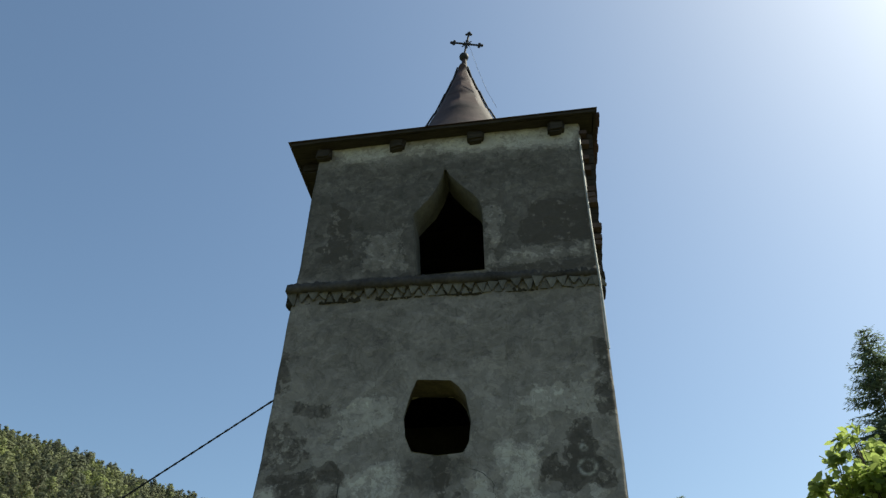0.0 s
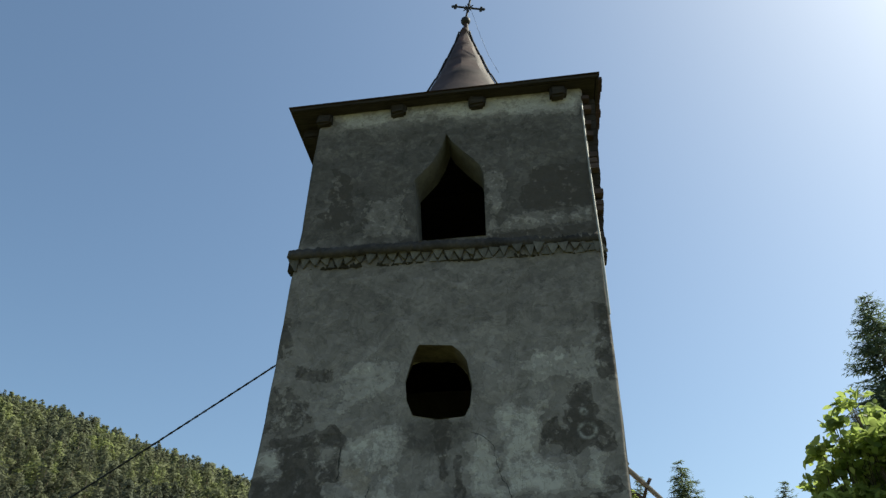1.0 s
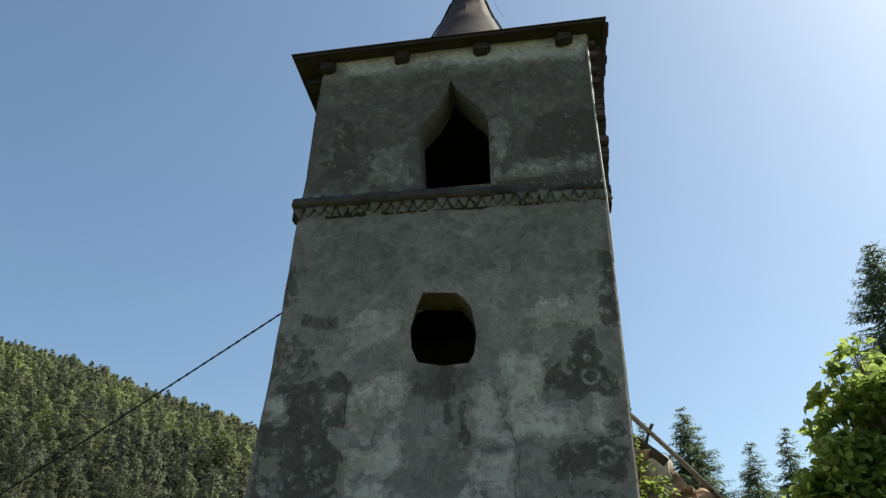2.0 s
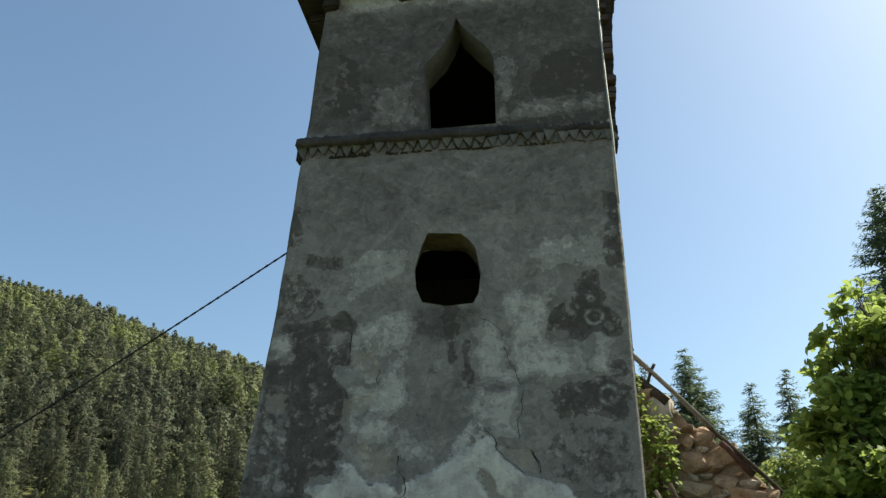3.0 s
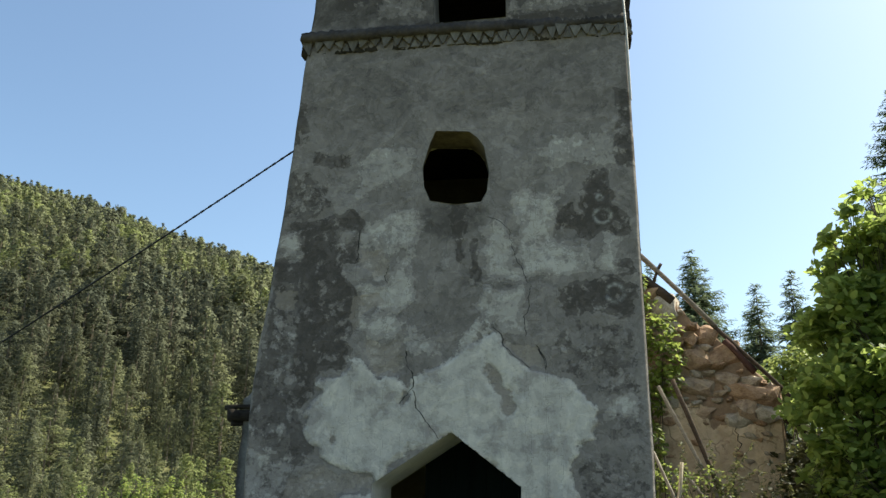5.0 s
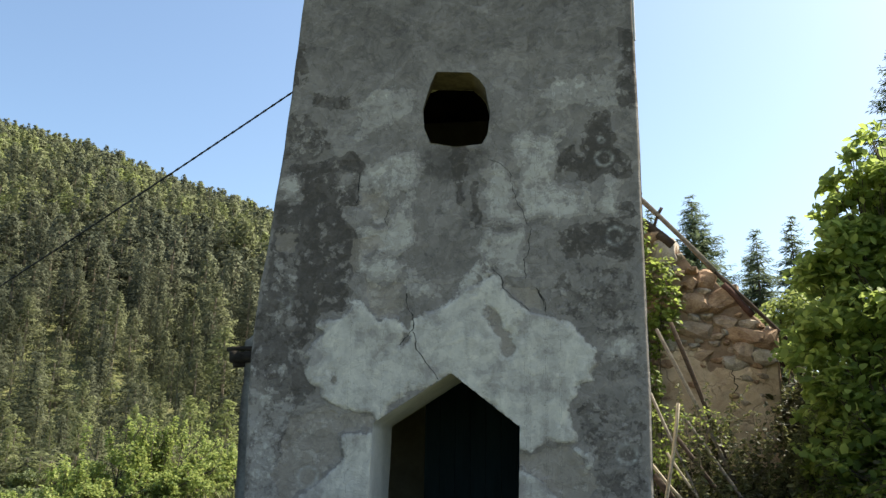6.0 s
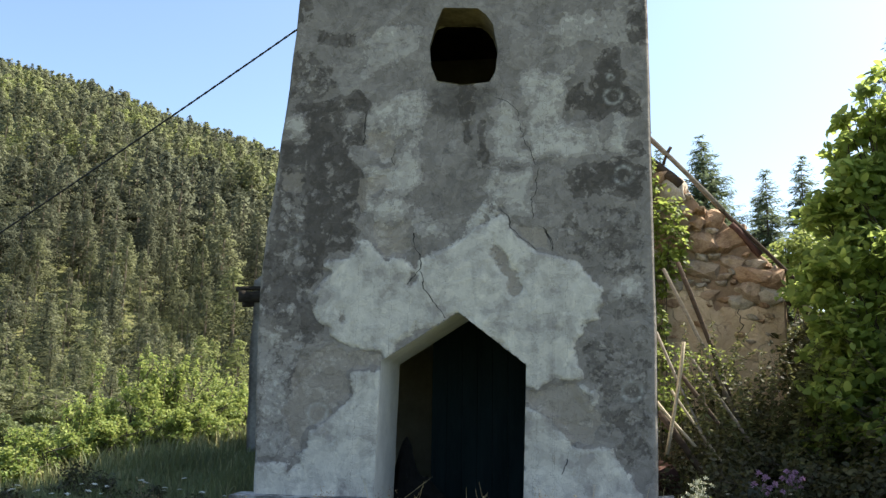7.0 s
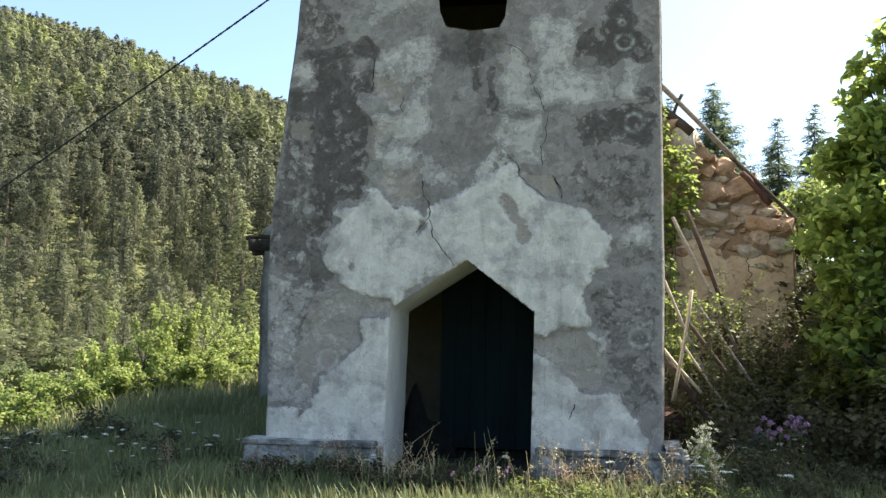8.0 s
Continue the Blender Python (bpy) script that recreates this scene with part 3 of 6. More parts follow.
mark('dark', 0.33, [(1.36, 2.09), (2.13, 2.21), (2.13, 0.92), (1.97, 0.51), (1.74, 0.88), (1.6, 1.14), (1.57, 1.43), (1.42, 1.64)])
mark('dark', 0.75, [(2.02, 6.38), (2.2, 6.29), (2.25, 5.65), (2.25, 5.3), (2.03, 5.37), (2.0, 5.74), (2.07, 6.04)])
mark('dark', 0.6, [(-1.95, 6.43), (-1.78, 6.39), (-1.72, 5.95), (-1.78, 5.79), (-1.97, 5.85)])
mark('dark', 0.5, [(-1.7, 5.77), (-1.22, 5.65), (-1.18, 5.49), (-1.39, 5.47), (-1.65, 5.59)])
mark('dark', 0.4, [(-1.96, 5.5), (-1.47, 5.27), (-1.33, 4.98), (-1.73, 4.8), (-2.01, 4.85)])
mark('dark', 0.7, [(-1.42, 8.8), (-1.14, 8.62), (-1.1, 7.79), (-1.46, 7.8), (-1.59, 7.97), (-1.41, 8.19)])
mark('dark', 0.85, [(1.47, 8.6), (2.2, 8.57), (2.2, 7.88), (1.8, 7.85), (1.42, 7.83), (1.2, 7.92), (1.34, 8.33)])
# dark strips along the wall just above the cornice slab
mark('dark', 0.8, [(0.81, 7.46), (2.2, 7.56), (2.2, 7.4), (0.82, 7.34)])
mark('dark', 0.9, [(-1.95, 7.37), (-0.32, 7.48), (-0.32, 7.36), (-1.93, 7.21)])
# soot and rain stains with soft edges
mark('stain', 0.75, [(-0.32, 4.98), (0.48, 4.95), (0.43, 4.77), (0.27, 4.58), (0.35, 4.32), (0.32, 3.96), (0.15, 3.96), (0.09, 4.32), (-0.12, 4.46), (-0.28, 4.64)])
mark('stain', 1.0, [(-0.12, 4.78), (0.16, 4.84), (0.19, 4.46), (0.13, 4.36), (-0.02, 4.5)])
mark('stain', 0.35, [(0.0, 3.95), (0.4, 3.95), (0.3, 3.4), (-0.3, 3.35), (-0.3, 3.7)])
mark('stain', 0.45, [(0.31, 6.95), (0.6, 6.9), (0.57, 5.89), (0.38, 5.98), (0.29, 6.38)])
mark('stain', 0.6, [(1.13, 6.03), (1.36, 6.08), (1.33, 5.93), (1.16, 5.82)])
mark('stain', 0.4, [(-0.74, 6.85), (-0.23, 6.85), (-0.18, 6.33), (-0.57, 6.23)])
mark('stain', 0.4, [(-1.36, 6.14), (-0.64, 6.16), (-0.42, 5.87), (-0.63, 5.81), (-1.27, 5.88)])
mark('stain', 0.35, [(-1.09, 6.63), (-0.8, 6.61), (-0.79, 6.28), (-1.04, 6.26)])
mark('stain', 0.45, [(-1.74, 9.6), (-0.97, 9.6), (-0.92, 8.7), (-1.58, 8.81)])
mark('stain', 0.5, [(0.63, 9.55), (1.38, 9.55), (1.51, 9.23), (1.39, 8.52), (0.77, 8.59)])
mark('stain', 0.6, [(1.62, 9.54), (2.2, 9.54), (2.2, 8.4), (1.55, 8.5)])
mark('stain', 0.4, [(-0.6, 9.4), (-0.25, 9.4), (-0.28, 8.4), (-0.6, 8.4)])
# broad darker tone over the whole belfry and the wall below it
mark('stain', 0.88, [(-2.2, 7.35), (2.6, 7.35), (2.6, 9.55), (-2.2, 9.55)])
mark('stain', 0.42, [(-2.6, 5.75), (-0.5, 6.15), (0.1, 6.1), (0.5, 6.15), (2.6, 5.75), (2.6, 7.5), (-2.6, 7.5)])
# paler cleaned or rewashed places
mark('light', 0.7, [(-1.41, 9.84), (0.3, 9.95), (2.14, 9.93), (2.1, 9.54), (0.3, 9.58), (-1.3, 9.53)])
mark('light', 0.6, [(0.97, 7.87), (1.42, 7.81), (2.13, 7.83), (2.1, 7.58), (1.03, 7.52), (0.92, 7.57)])
mark('light', 0.5, [(0.73, 8.59), (1.0, 8.56), (1.05, 7.88), (0.88, 7.53), (0.74, 7.54)])
mark('light', 0.5, [(-0.98, 8.25), (-0.34, 8.29), (-0.32, 7.54), (-0.94, 7.54)])
mark('light', 0.5, [(1.16, 5.79), (1.96, 5.89), (1.97, 5.38), (1.15, 5.38)])
mark('light', 0.45, [(-1.05, 5.83), (-0.35, 5.76), (-0.37, 5.3), (-1.1, 5.1)])
mark('light', 0.9, [(-1.32, 4.67), (-1.24, 4.73), (-1.09, 4.68), (-1.11, 4.56), (-1.24, 4.48)])
mark('light', 0.9, [(-1.93, 4.54), (-1.8, 4.63), (-1.72, 4.51), (-1.76, 4.37), (-1.89, 4.39)])
mark('light', 0.75, [(-1.06, 3.99), (-0.75, 3.72), (-0.55, 3.62), (-0.36, 3.81), (-0.31, 4.34), (-0.38, 4.44), (-0.64, 4.28), (-0.68, 4.02)])
mark('light', 0.6, [(-0.99, 4.73), (-0.35, 4.98), (-0.31, 4.47), (-0.64, 4.35), (-1.01, 4.46)])
mark('light', 0.75, [(0.4, 4.64), (0.71, 4.7), (0.81, 4.3), (0.91, 4.0), (0.53, 3.98), (0.4, 4.31)])
mark('light', 0.65, [(0.84, 5.1), (1.34, 5.1), (1.3, 4.47), (1.68, 4.4), (1.7, 4.08), (0.9, 4.04), (0.81, 4.56)])
mark('light', 0.75, [(0.4, 3.95), (0.91, 3.91), (0.91, 3.36), (0.57, 3.47), (0.41, 3.73)])
mark('light', 0.7, [(-1.01, 3.59), (-0.62, 3.75), (-0.46, 3.55), (-0.61, 3.36), (-0.81, 3.36)])
mark('light', 0.8, [(1.77, 4.56), (1.88, 4.58), (2.01, 4.45), (1.89, 4.1), (1.7, 4.17)])
mark('light', 0.6, [(-0.45, 3.55), (-0.1, 3.35), (0.1, 3.2), (-0.05, 3.12), (-0.4, 3.25)])
mark('light', 0.7, [(-1.98, 3.6), (-1.8, 3.62), (-1.75, 3.4), (-1.95, 3.36)])
mark('light', 0.6, [(-2.21, 1.85), (-1.85, 1.85), (-1.7, 1.35), (-1.96, 0.87), (-2.16, 0.86)])
mark('light', 0.6, [(-1.66, 1.75), (-1.46, 1.78), (-1.45, 1.6), (-1.64, 1.58)])
mark('light', 0.6, [(1.7, 2.76), (2.05, 2.79), (2.05, 2.52), (1.72, 2.46)])
# bare brown mortar where the coats have come off
mark('mortar', 0.9, [(-1.02, 4.44), (-0.77, 4.42), (-0.62, 4.29), (-0.68, 4.03), (-0.81, 4.05), (-1.0, 4.28)])
mark('mortar', 0.85, [(-1.05, 3.83), (-0.76, 3.94), (-0.69, 3.78), (-0.82, 3.72), (-1.01, 3.61), (-1.04, 3.46)])
mark('mortar', 0.85, [(-0.87, 3.3), (-0.48, 3.32), (-0.44, 3.03), (-0.49, 2.97), (-0.73, 2.93), (-0.8, 3.04)])
mark('mortar', 0.9, [(0.67, 3.3), (1.06, 3.22), (1.11, 3.0), (0.94, 3.03), (0.76, 3.18)])
mark('mortar', 1.35, [(0.46, 3.12), (0.55, 3.03), (0.65, 2.88), (0.73, 2.76), (0.78, 2.58), (0.7, 2.51), (0.64, 2.58), (0.57, 2.74), (0.5, 2.83)])
mark('mortar', 0.9, [(-1.31, 2.36), (-1.24, 2.43), (-1.16, 2.39), (-1.17, 2.27), (-1.22, 2.13), (-1.27, 2.21)])
mark('mortar', 1.0, [(-1.71, 1.82), (-1.29, 2.0), (-1.12, 1.9), (-0.77, 1.84), (-0.76, 1.73), (-1.15, 1.68), (-1.1, 1.42), (-1.32, 1.19), (-1.58, 1.06), (-1.67, 0.88), (-1.85, 1.18), (-1.76, 1.5)])
mark('mortar', 1.0, [(0.8, 1.51), (0.95, 1.46), (1.1, 1.56), (1.33, 1.56), (1.37, 1.49), (1.57, 1.25), (1.51, 0.96), (1.33, 0.96), (1.22, 1.1), (1.07, 1.25), (0.8, 1.37)])
mark('mortar', 0.7, [(-2.08, 4.0), (-1.75, 3.95), (-1.75, 3.72), (-1.98, 3.7)])
CRACKS = [
    [(0.89, 3.36), (0.91, 3.57), (0.96, 3.75), (0.97, 3.94), (0.89, 4.07), (0.82, 4.27), (0.77, 4.46), (0.73, 4.64), (0.64, 4.73), (0.48, 4.79)],
    [(1.11, 3.0), (1.12, 3.05), (1.08, 3.17), (1.02, 3.26), (0.97, 3.28)],
    [(-0.47, 2.64), (-0.36, 2.81), (-0.34, 2.97), (-0.42, 3.06), (-0.43, 3.22)],
    [(-1.04, 4.29), (-1.03, 4.46), (-1.04, 4.67)],
    [(-0.04, 2.26), (-0.13, 2.36), (-0.22, 2.49), (-0.29, 2.58), (-0.31, 2.7), (-0.36, 2.79)],
    [(1.2, 0.63), (1.26, 0.8)],
    [(0.94, 3.02), (0.82, 3.12), (0.66, 3.26), (0.63, 3.36), (0.55, 3.48)],
    [(-0.67, 4.02), (-0.7, 4.1), (-0.66, 4.2)],
    [(1.12, 3.02), (1.125, 3.08), (1.105, 3.15), (1.06, 3.2)],
    [(1.1, 3.03), (1.1, 3.1), (1.075, 3.17), (1.03, 3.22)],
]
RINGS = [(1.81, 4.75, 0.085), (1.9, 3.83, 0.1), (-1.81, 3.12, 0.06), (-1.46, 1.22, 0.11), (1.93, 1.5, 0.1), (1.78, 4.98, 0.03)]


def left_edge(z):
    return np.interp(z, LEFT_Z, LEFT_U) + 0.03 * fbm(z * 2.1, z * 0 + 2.2, 4, 3)


def right_edge(z):
    return np.interp(z, RIGHT_Z, RIGHT_U) + 0.012 * fbm(z * 2.0, z * 0 + 5.2, 3, 4)


def wall_skin(name, z0, z1, step, holes, parent, material, label, relief=True, v_at=0.0, inset=0.0):
    """The front of a wall as a fine sheet with its openings, uneven plaster, and the marks as point attributes."""
    nz, nu = int(round((z1 - z0) / step)), int(round(4.3 / step))
    zz, ss = np.meshgrid(np.linspace(z0, z1, nz + 1), np.linspace(0, 1, nu + 1), indexing="ij")
    U = (left_edge(zz) + inset) * (1 - ss) + (right_edge(zz) - inset) * ss
    Z = zz.copy()
    inner = np.zeros(U.shape, bool)
    for poly in holes:
        d, nx, nzz = polygon_distance(U, Z, poly)
        snap = (d > -0.75 * step) & (d < 0.4 * step)
        U, Z = np.where(snap, nx, U), np.where(snap, nzz, Z)
        inner |= (d <= -0.75 * step)
    field = {k: np.zeros(U.shape) for k in FIELDS}
    ring = np.zeros(U.shape)
    V = BATTER * Z + v_at
    attrs = None
    if relief:
        w1, w2 = fbm(U * 2.9, Z * 3.6, 4, 11), fbm(U * 7, Z * 9, 4, 21)
        for kind, amount, poly in MARKS:
            wide, wob = {"patch": (0.16, 0.1), "mortar": (0.14, 0.12), "light": (0.2, 0.26), "dark": (0.14, 0.14), "stain": (0.36, 0.4)}[kind]
            d = polygon_distance(U, Z, poly)[0] + wob * w1 + 0.14 * w2
            field[kind] = np.maximum(field[kind], amount * np.clip(0.5 - d / wide, 0, 1))
        fields = {}
        for key, pts in zip(CRACK_NAMES, CRACKS):
            pu, pz = [p[0] for p in pts], [p[1] for p in pts]
            s = U - np.interp(Z, pz, pu) + 0.035 * fbm(Z * 6, Z * 0 + pu[0], 3, 33) + 0.045 * fbm(Z * 17, Z * 0 + pu[0], 2, 35)
            beyond = np.maximum(pz[0] - Z, 0) + np.maximum(Z - pz[-1], 0)
            fields[key] = (np.sign(s) * np.clip(np.abs(s) + 10 * beyond, 0, 0.1)).ravel()
        for cu, cz, r in RINGS:
            d = np.abs(np.hypot(U - cu, Z - cz) * (1 + 0.5 * w2) - r)
            ring = np.maximum(ring, np.clip(1 - d / 0.03, 0, 1))
        field["dark"] *= (1 - 0.9 * field["patch"]) * (1 - np.clip(field["light"] - 0.5, 0, 0.5) * 1.7)
        V = V - (0.035 * fbm(U * 1.1, Z * 1.1, 3, 31) + 0.012 * fbm(U * 5.6 + Z * 4.2, Z * 7.2 - U * 5.4, 3, 23) + 0.014 * np.clip((field["patch"] - 0.45) * 6, 0, 1) - 0.012 * field["mortar"])
        edge = np.minimum(ss, 1 - ss) * 4.3
        V = V + 0.05 * np.clip(1 - edge / 0.04, 0, 1) ** 2
        attrs = {"ring": ring.ravel(), **{k: v.ravel() for k, v in field.items()}, **fields}
    i = np.arange(U.size).reshape(U.shape)
    F = np.stack([i[:-1, :-1], i[:-1, 1:], i[1:, 1:], i[1:, :-1]], -1).reshape(-1, 4)
    F = F[~inner.ravel()[F].any(1)]
    return array_part(name, np.stack([U, V, Z], -1).reshape(-1, 3), F, material, parent, label, attrs, smooth=True)


def reveal(name, hole, depth, parent, material, inner=None, top_material=None, top_from=0.0):
    """The lining of an opening through the wall, uneven like the plaster."""
    back = inner or hole
    pts, deep = [], []
    for k in range(len(hole)):
        (ax, az_), (bx, bz), (cx, cz), (dx, dz) = hole[k - 1], hole[k], back[k - 1], back[k]
        m = max(2, int(math.hypot(bx - ax, bz - az_) / 0.06))
        pts += [(ax + (bx - ax) * i / m, az_ + (bz - az_) * i / m) for i in range(m)]
        deep += [(cx + (dx - cx) * i / m, cz + (dz - cz) * i / m) for i in range(m)]
    P, D = np.array(pts), np.array(deep)
    rows, n = 9, len(P)
    V = []
    for r in range(rows):
        t = r / (rows - 1)
        q = P + (D - P) * t
        w = 0.012 * fbm(q[:, 0] * 6 + t * 5, q[:, 1] * 6, 3, 41) * (0.2 + t)
        V.append(np.stack([q[:, 0] + w, BATTER * P[:, 1] - 0.004 + depth * t, q[:, 1] + w], -1))
    i = np.arange(rows * n).reshape(rows, n)
    F = np.stack([i[:-1], np.roll(i[:-1], -1, 1), np.roll(i[1:], -1, 1), i[1:]], -1).reshape(-1, 4)
    V = np.concatenate(V)
    if top_material is not None:
        up = V[F][:, :, 2].mean(1) > top_from
        used, where = np.unique(F[up], return_inverse=True)
        array_part(name, V[used], where.reshape(-1, 4), top_material, parent, smooth=True)
        used, where = np.unique(F[~up], return_inverse=True)
        V, F = V[used], where.reshape(-1, 4)
    return array_part(name, V, F, material, parent, smooth=True)


def side_sheet(name, side, z0, z1, parent, material, step=0.12):
    """One of the tower's side walls, outer sheet, from the front corner back."""
    nz, nv = max(2, int((z1 - z0) / step)), int(DEEP / step)
    Z, S = np.meshgrid(np.linspace(z0, z1, nz + 1), np.linspace(0, 1, nv + 1), indexing="ij")
    U = left_edge(Z) if side < 0 else right_edge(Z)
    V = BATTER * Z + 0.044 + (DEEP - 0.044) * S
    U = U + side * 0.03 * fbm(V * 1.2, Z * 1.2 + side, 4, 51) * np.clip(S * 12, 0, 1)
    i = np.arange(U.size).reshape(U.shape)
    F = np.stack([i[:-1, :-1], i[:-1, 1:], i[1:, 1:], i[1:, :-1]], -1).reshape(-1, 4)
    zero = np.zeros(U.size)
    # right side only: sunlit brightness put in as the pale coat below 5.8
    sun_pale = np.clip((5.8 - Z) * 2, 0, 1).ravel() if side > 0 else zero
    return array_part(name, np.stack([U, V, Z], -1).reshape(-1, 3), F, material, parent, attrs={k: (zero + 0.1 if k in CRACK_NAMES else sun_pale if k == "patch" else zero) for k in ("ring", *FIELDS, *CRACK_NAMES)}, smooth=True)


def build_tower():
    tower = thing("bell_tower", TOWER, "tall weathered grey-plastered stone bell tower with a pointed doorway", "tower")
    low = wall_skin("front_wall", 0.0, 7.16, 0.02, [DOOR_HOLE, ROUND_HOLE], tower, PLASTER, "blotched grey plaster with pale repairs round the door")
    wall_skin("belfry_wall", 7.16, 9.96, 0.02, [BELL_HOLE], tower, PLASTER, "dark-stained grey plaster")
    part("inner_face", box_bm(-1.7, -0.82, 1.02, 1.06, 0, 3.6), INNER, tower)
    wall_skin("inner_face", 2.4, 9.86, 0.1, [ROUND_INNER, [(-0.35, 7.4), (0.85, 7.4), (0.85, 9.6), (-0.35, 9.6)]], tower, INNER, "", relief=False, v_at=0.5, inset=0.5)
    reveal("door_reveal", DOOR_HOLE, 1.05, tower, REVEAL)
    # above 5.66 the lining takes the colour with the head's shade in it
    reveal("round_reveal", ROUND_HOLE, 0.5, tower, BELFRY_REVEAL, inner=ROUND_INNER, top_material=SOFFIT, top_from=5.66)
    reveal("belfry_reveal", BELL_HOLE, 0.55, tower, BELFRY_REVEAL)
    for side in (-1, 1):
        side_sheet("side_wall", side, 0.0, 9.84, tower, PLASTER)
    # thick inner shell: sides, back, floors, all closed and dark
    for s in (-1, 1):
        u = 1.55 * s
        part("inner_wall", box_bm(min(u, u + 0.1 * s), max(u, u + 0.1 * s), 0.5, DEEP - 0.4, 0, 9.84), INNER, tower)
    part("back_wall", box_bm(-1.72, 2.12, DEEP - 0.4, DEEP + 0.1, 0, 9.84), INNER, tower, "limewashed inner back wall")
    # floor and threshold carry the doorway's darkness in their colour
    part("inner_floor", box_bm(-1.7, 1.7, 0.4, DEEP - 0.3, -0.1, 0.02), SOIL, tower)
    part("threshold", box_bm(-0.79, 0.78, -0.03, 1.1, -0.3, 0.015, 0.02, 0.02, 5), SOIL, tower, "earth threshold with the doorway's darkness in its colour")
    for z in (3.5, 6.9):
        part("timber_floor", box_bm(-1.62, 1.62, 0.5, DEEP - 0.4, z, z + 0.08), ROTTEN, tower)
    # cornice: a thick weathered slab over a toothed brick course, its gaps half filled with mortar
    n = 130
    for name, v0, v1, za, zb in (("cornice_slab", 0.0, 0.14, 7.275, 7.42), ("cornice_bed", 0.085, 0.14, 7.11, 7.275)):
        us = np.linspace(-1.92, 2.24, n)
        V = []
        for k, u in enumerate(us):
            w = 0.012 * (rng.random(6) - 0.5) * 2 + 0.06 * float(fbm(np.array(u * 2.5), np.array(1.0), 4, 88))
            sink = 0.05 * min(1.0, max(0.0, (u - 0.2) / 0.8)) if name == "cornice_slab" else 0.0
            V += [(u, v0 + sink + w[0], za + w[1]), (u, v1 + 0.1, za + 0.01), (u, v1 + 0.1, zb), (u, v0 + sink + 0.04 + w[2], zb + w[3])]
        F = [(4 * k + j, 4 * k + (j + 1) % 4, 4 * k + 4 + (j + 1) % 4, 4 * k + 4 + j) for k in range(n - 1) for j in range(4)]
        F += [(0, 1, 2, 3), (4 * n - 1, 4 * n - 2, 4 * n - 3, 4 * n - 4)]
        array_part(name, V, F, SLAB if name == "cornice_slab" else BED, tower, "dark brown cornice slab" if name == "cornice_slab" else "")

    def tooth_mesh(flip):
        """A brick corner that shows as a triangle, point down, or the mortar wedge between two of them, point up."""
        half, tip, y0, y1 = (0.07, -0.135, 0.0, 0.075) if not flip else (0.05, -0.125, 0.034, 0.08)
        shape = [(-half, 0.01), (-half, 0.0), (-0.01, tip), (0.01, tip), (half, 0.0), (half, 0.01)]
        if flip:
            shape = [(-half, tip - 0.01), (half, tip - 0.01), (half, tip), (0.008, -0.03), (-0.008, -0.03), (-half, tip)][::-1]
        V = [(x, y0, z) for x, z in shape] + [(x, y1, z) for x, z in shape]
        me = bpy.data.meshes.new("mortar_wedge" if flip else "tooth")
        me.from_pydata(V, [], [(5, 4, 3, 2, 1, 0), (6, 7, 8, 9, 10, 11)] + [(j, (j + 1) % 6, (j + 1) % 6 + 6, j + 6) for j in range(6)])
        me.materials.append(TOOTH)
        bm = bmesh.new()
        bm.from_mesh(me)
        bmesh.ops.recalc_face_normals(bm, faces=bm.faces)
        bm.to_mesh(me)
        bm.free()
        return me
    down, up, count = tooth_mesh(False), tooth_mesh(True), 28
    for k in range(count):
        u = -1.84 + 4.0 * k / (count - 1)
        t = new("tooth", down)
        t.parent = tower
        t.matrix_basis = pose(u + rng.normal() * 0.012, 0.045 + rng.normal() * 0.012, 7.262 + rng.normal() * 0.014, 0, rng.normal() * 7, 0) @ Matrix.Diagonal((0.95 + rng.normal() * 0.08, 1, 0.92 + rng.normal() * 0.14, 1))
        if rng.random() < (0.35 if u < -0.2 else 0.85):
            t = new("mortar_wedge", up)
            t.parent = tower
            t.matrix_basis = pose(u + 0.074 + rng.normal() * 0.006, 0.04 + rng.normal() * 0.006, 7.262 + rng.normal() * 0.006, 0, rng.normal() * 3, 0) @ Matrix.Diagonal((0.85 + 0.15 * rng.random(), 1, 1, 1))
    # broken brickwork and slipped cladding on the belfry's sunny corner
    brick = box_bm(-0.5, 0.5, -0.5, 0.5, -0.5, 0.5, 0.06)
    meshes = []
    for material in (BELFRY_BRICK, EAVE_WOOD):
        me = bpy.data.meshes.new("corner_brick")
        brick.to_mesh(me)
        me.materials.append(material)
        meshes.append(me)
    brick.free()
    z = 7.12
    while z < 9.75:
        edge = float(np.interp(z, [7.1, 7.5, 8.2, 8.85, 9.8], [2.28, 2.28, 2.31, 2.34, 2.38])) + rng.normal() * 0.008
        high = 0.07 + 0.05 * rng.random()
        o = new("corner_brick", meshes[1])
        o.parent = tower
        o.matrix_basis = pose((2.16 + edge) / 2, 0.34, z + high / 2, 0, rng.normal() * 2, 0) @ Matrix.Diagonal((edge - 2.16, 0.24, high * 1.04, 1))
        if z > 7.5 and rng.random() < 0.35:
            o = new("corner_brick", meshes[0])
            o.parent = tower
            o.matrix_basis = pose(2.235 + rng.normal() * 0.012, 0.19, z + high / 2, 0, rng.normal() * 3, 0) @ Matrix.Diagonal((0.1 + 0.04 * rng.random(), 0.16, high * 0.85, 1))
        z += high
    # plinth, broken by the doorway
    for a, b in ((-2.33, -0.86), (0.86, 2.3)):
        part("plinth", box_bm(a, b, -0.16, 0.3, -0.35, 0.3, 0.025, 0.02, 5, seed=a), PLINTH, tower, "damp dark-stained plinth with a pale lip")
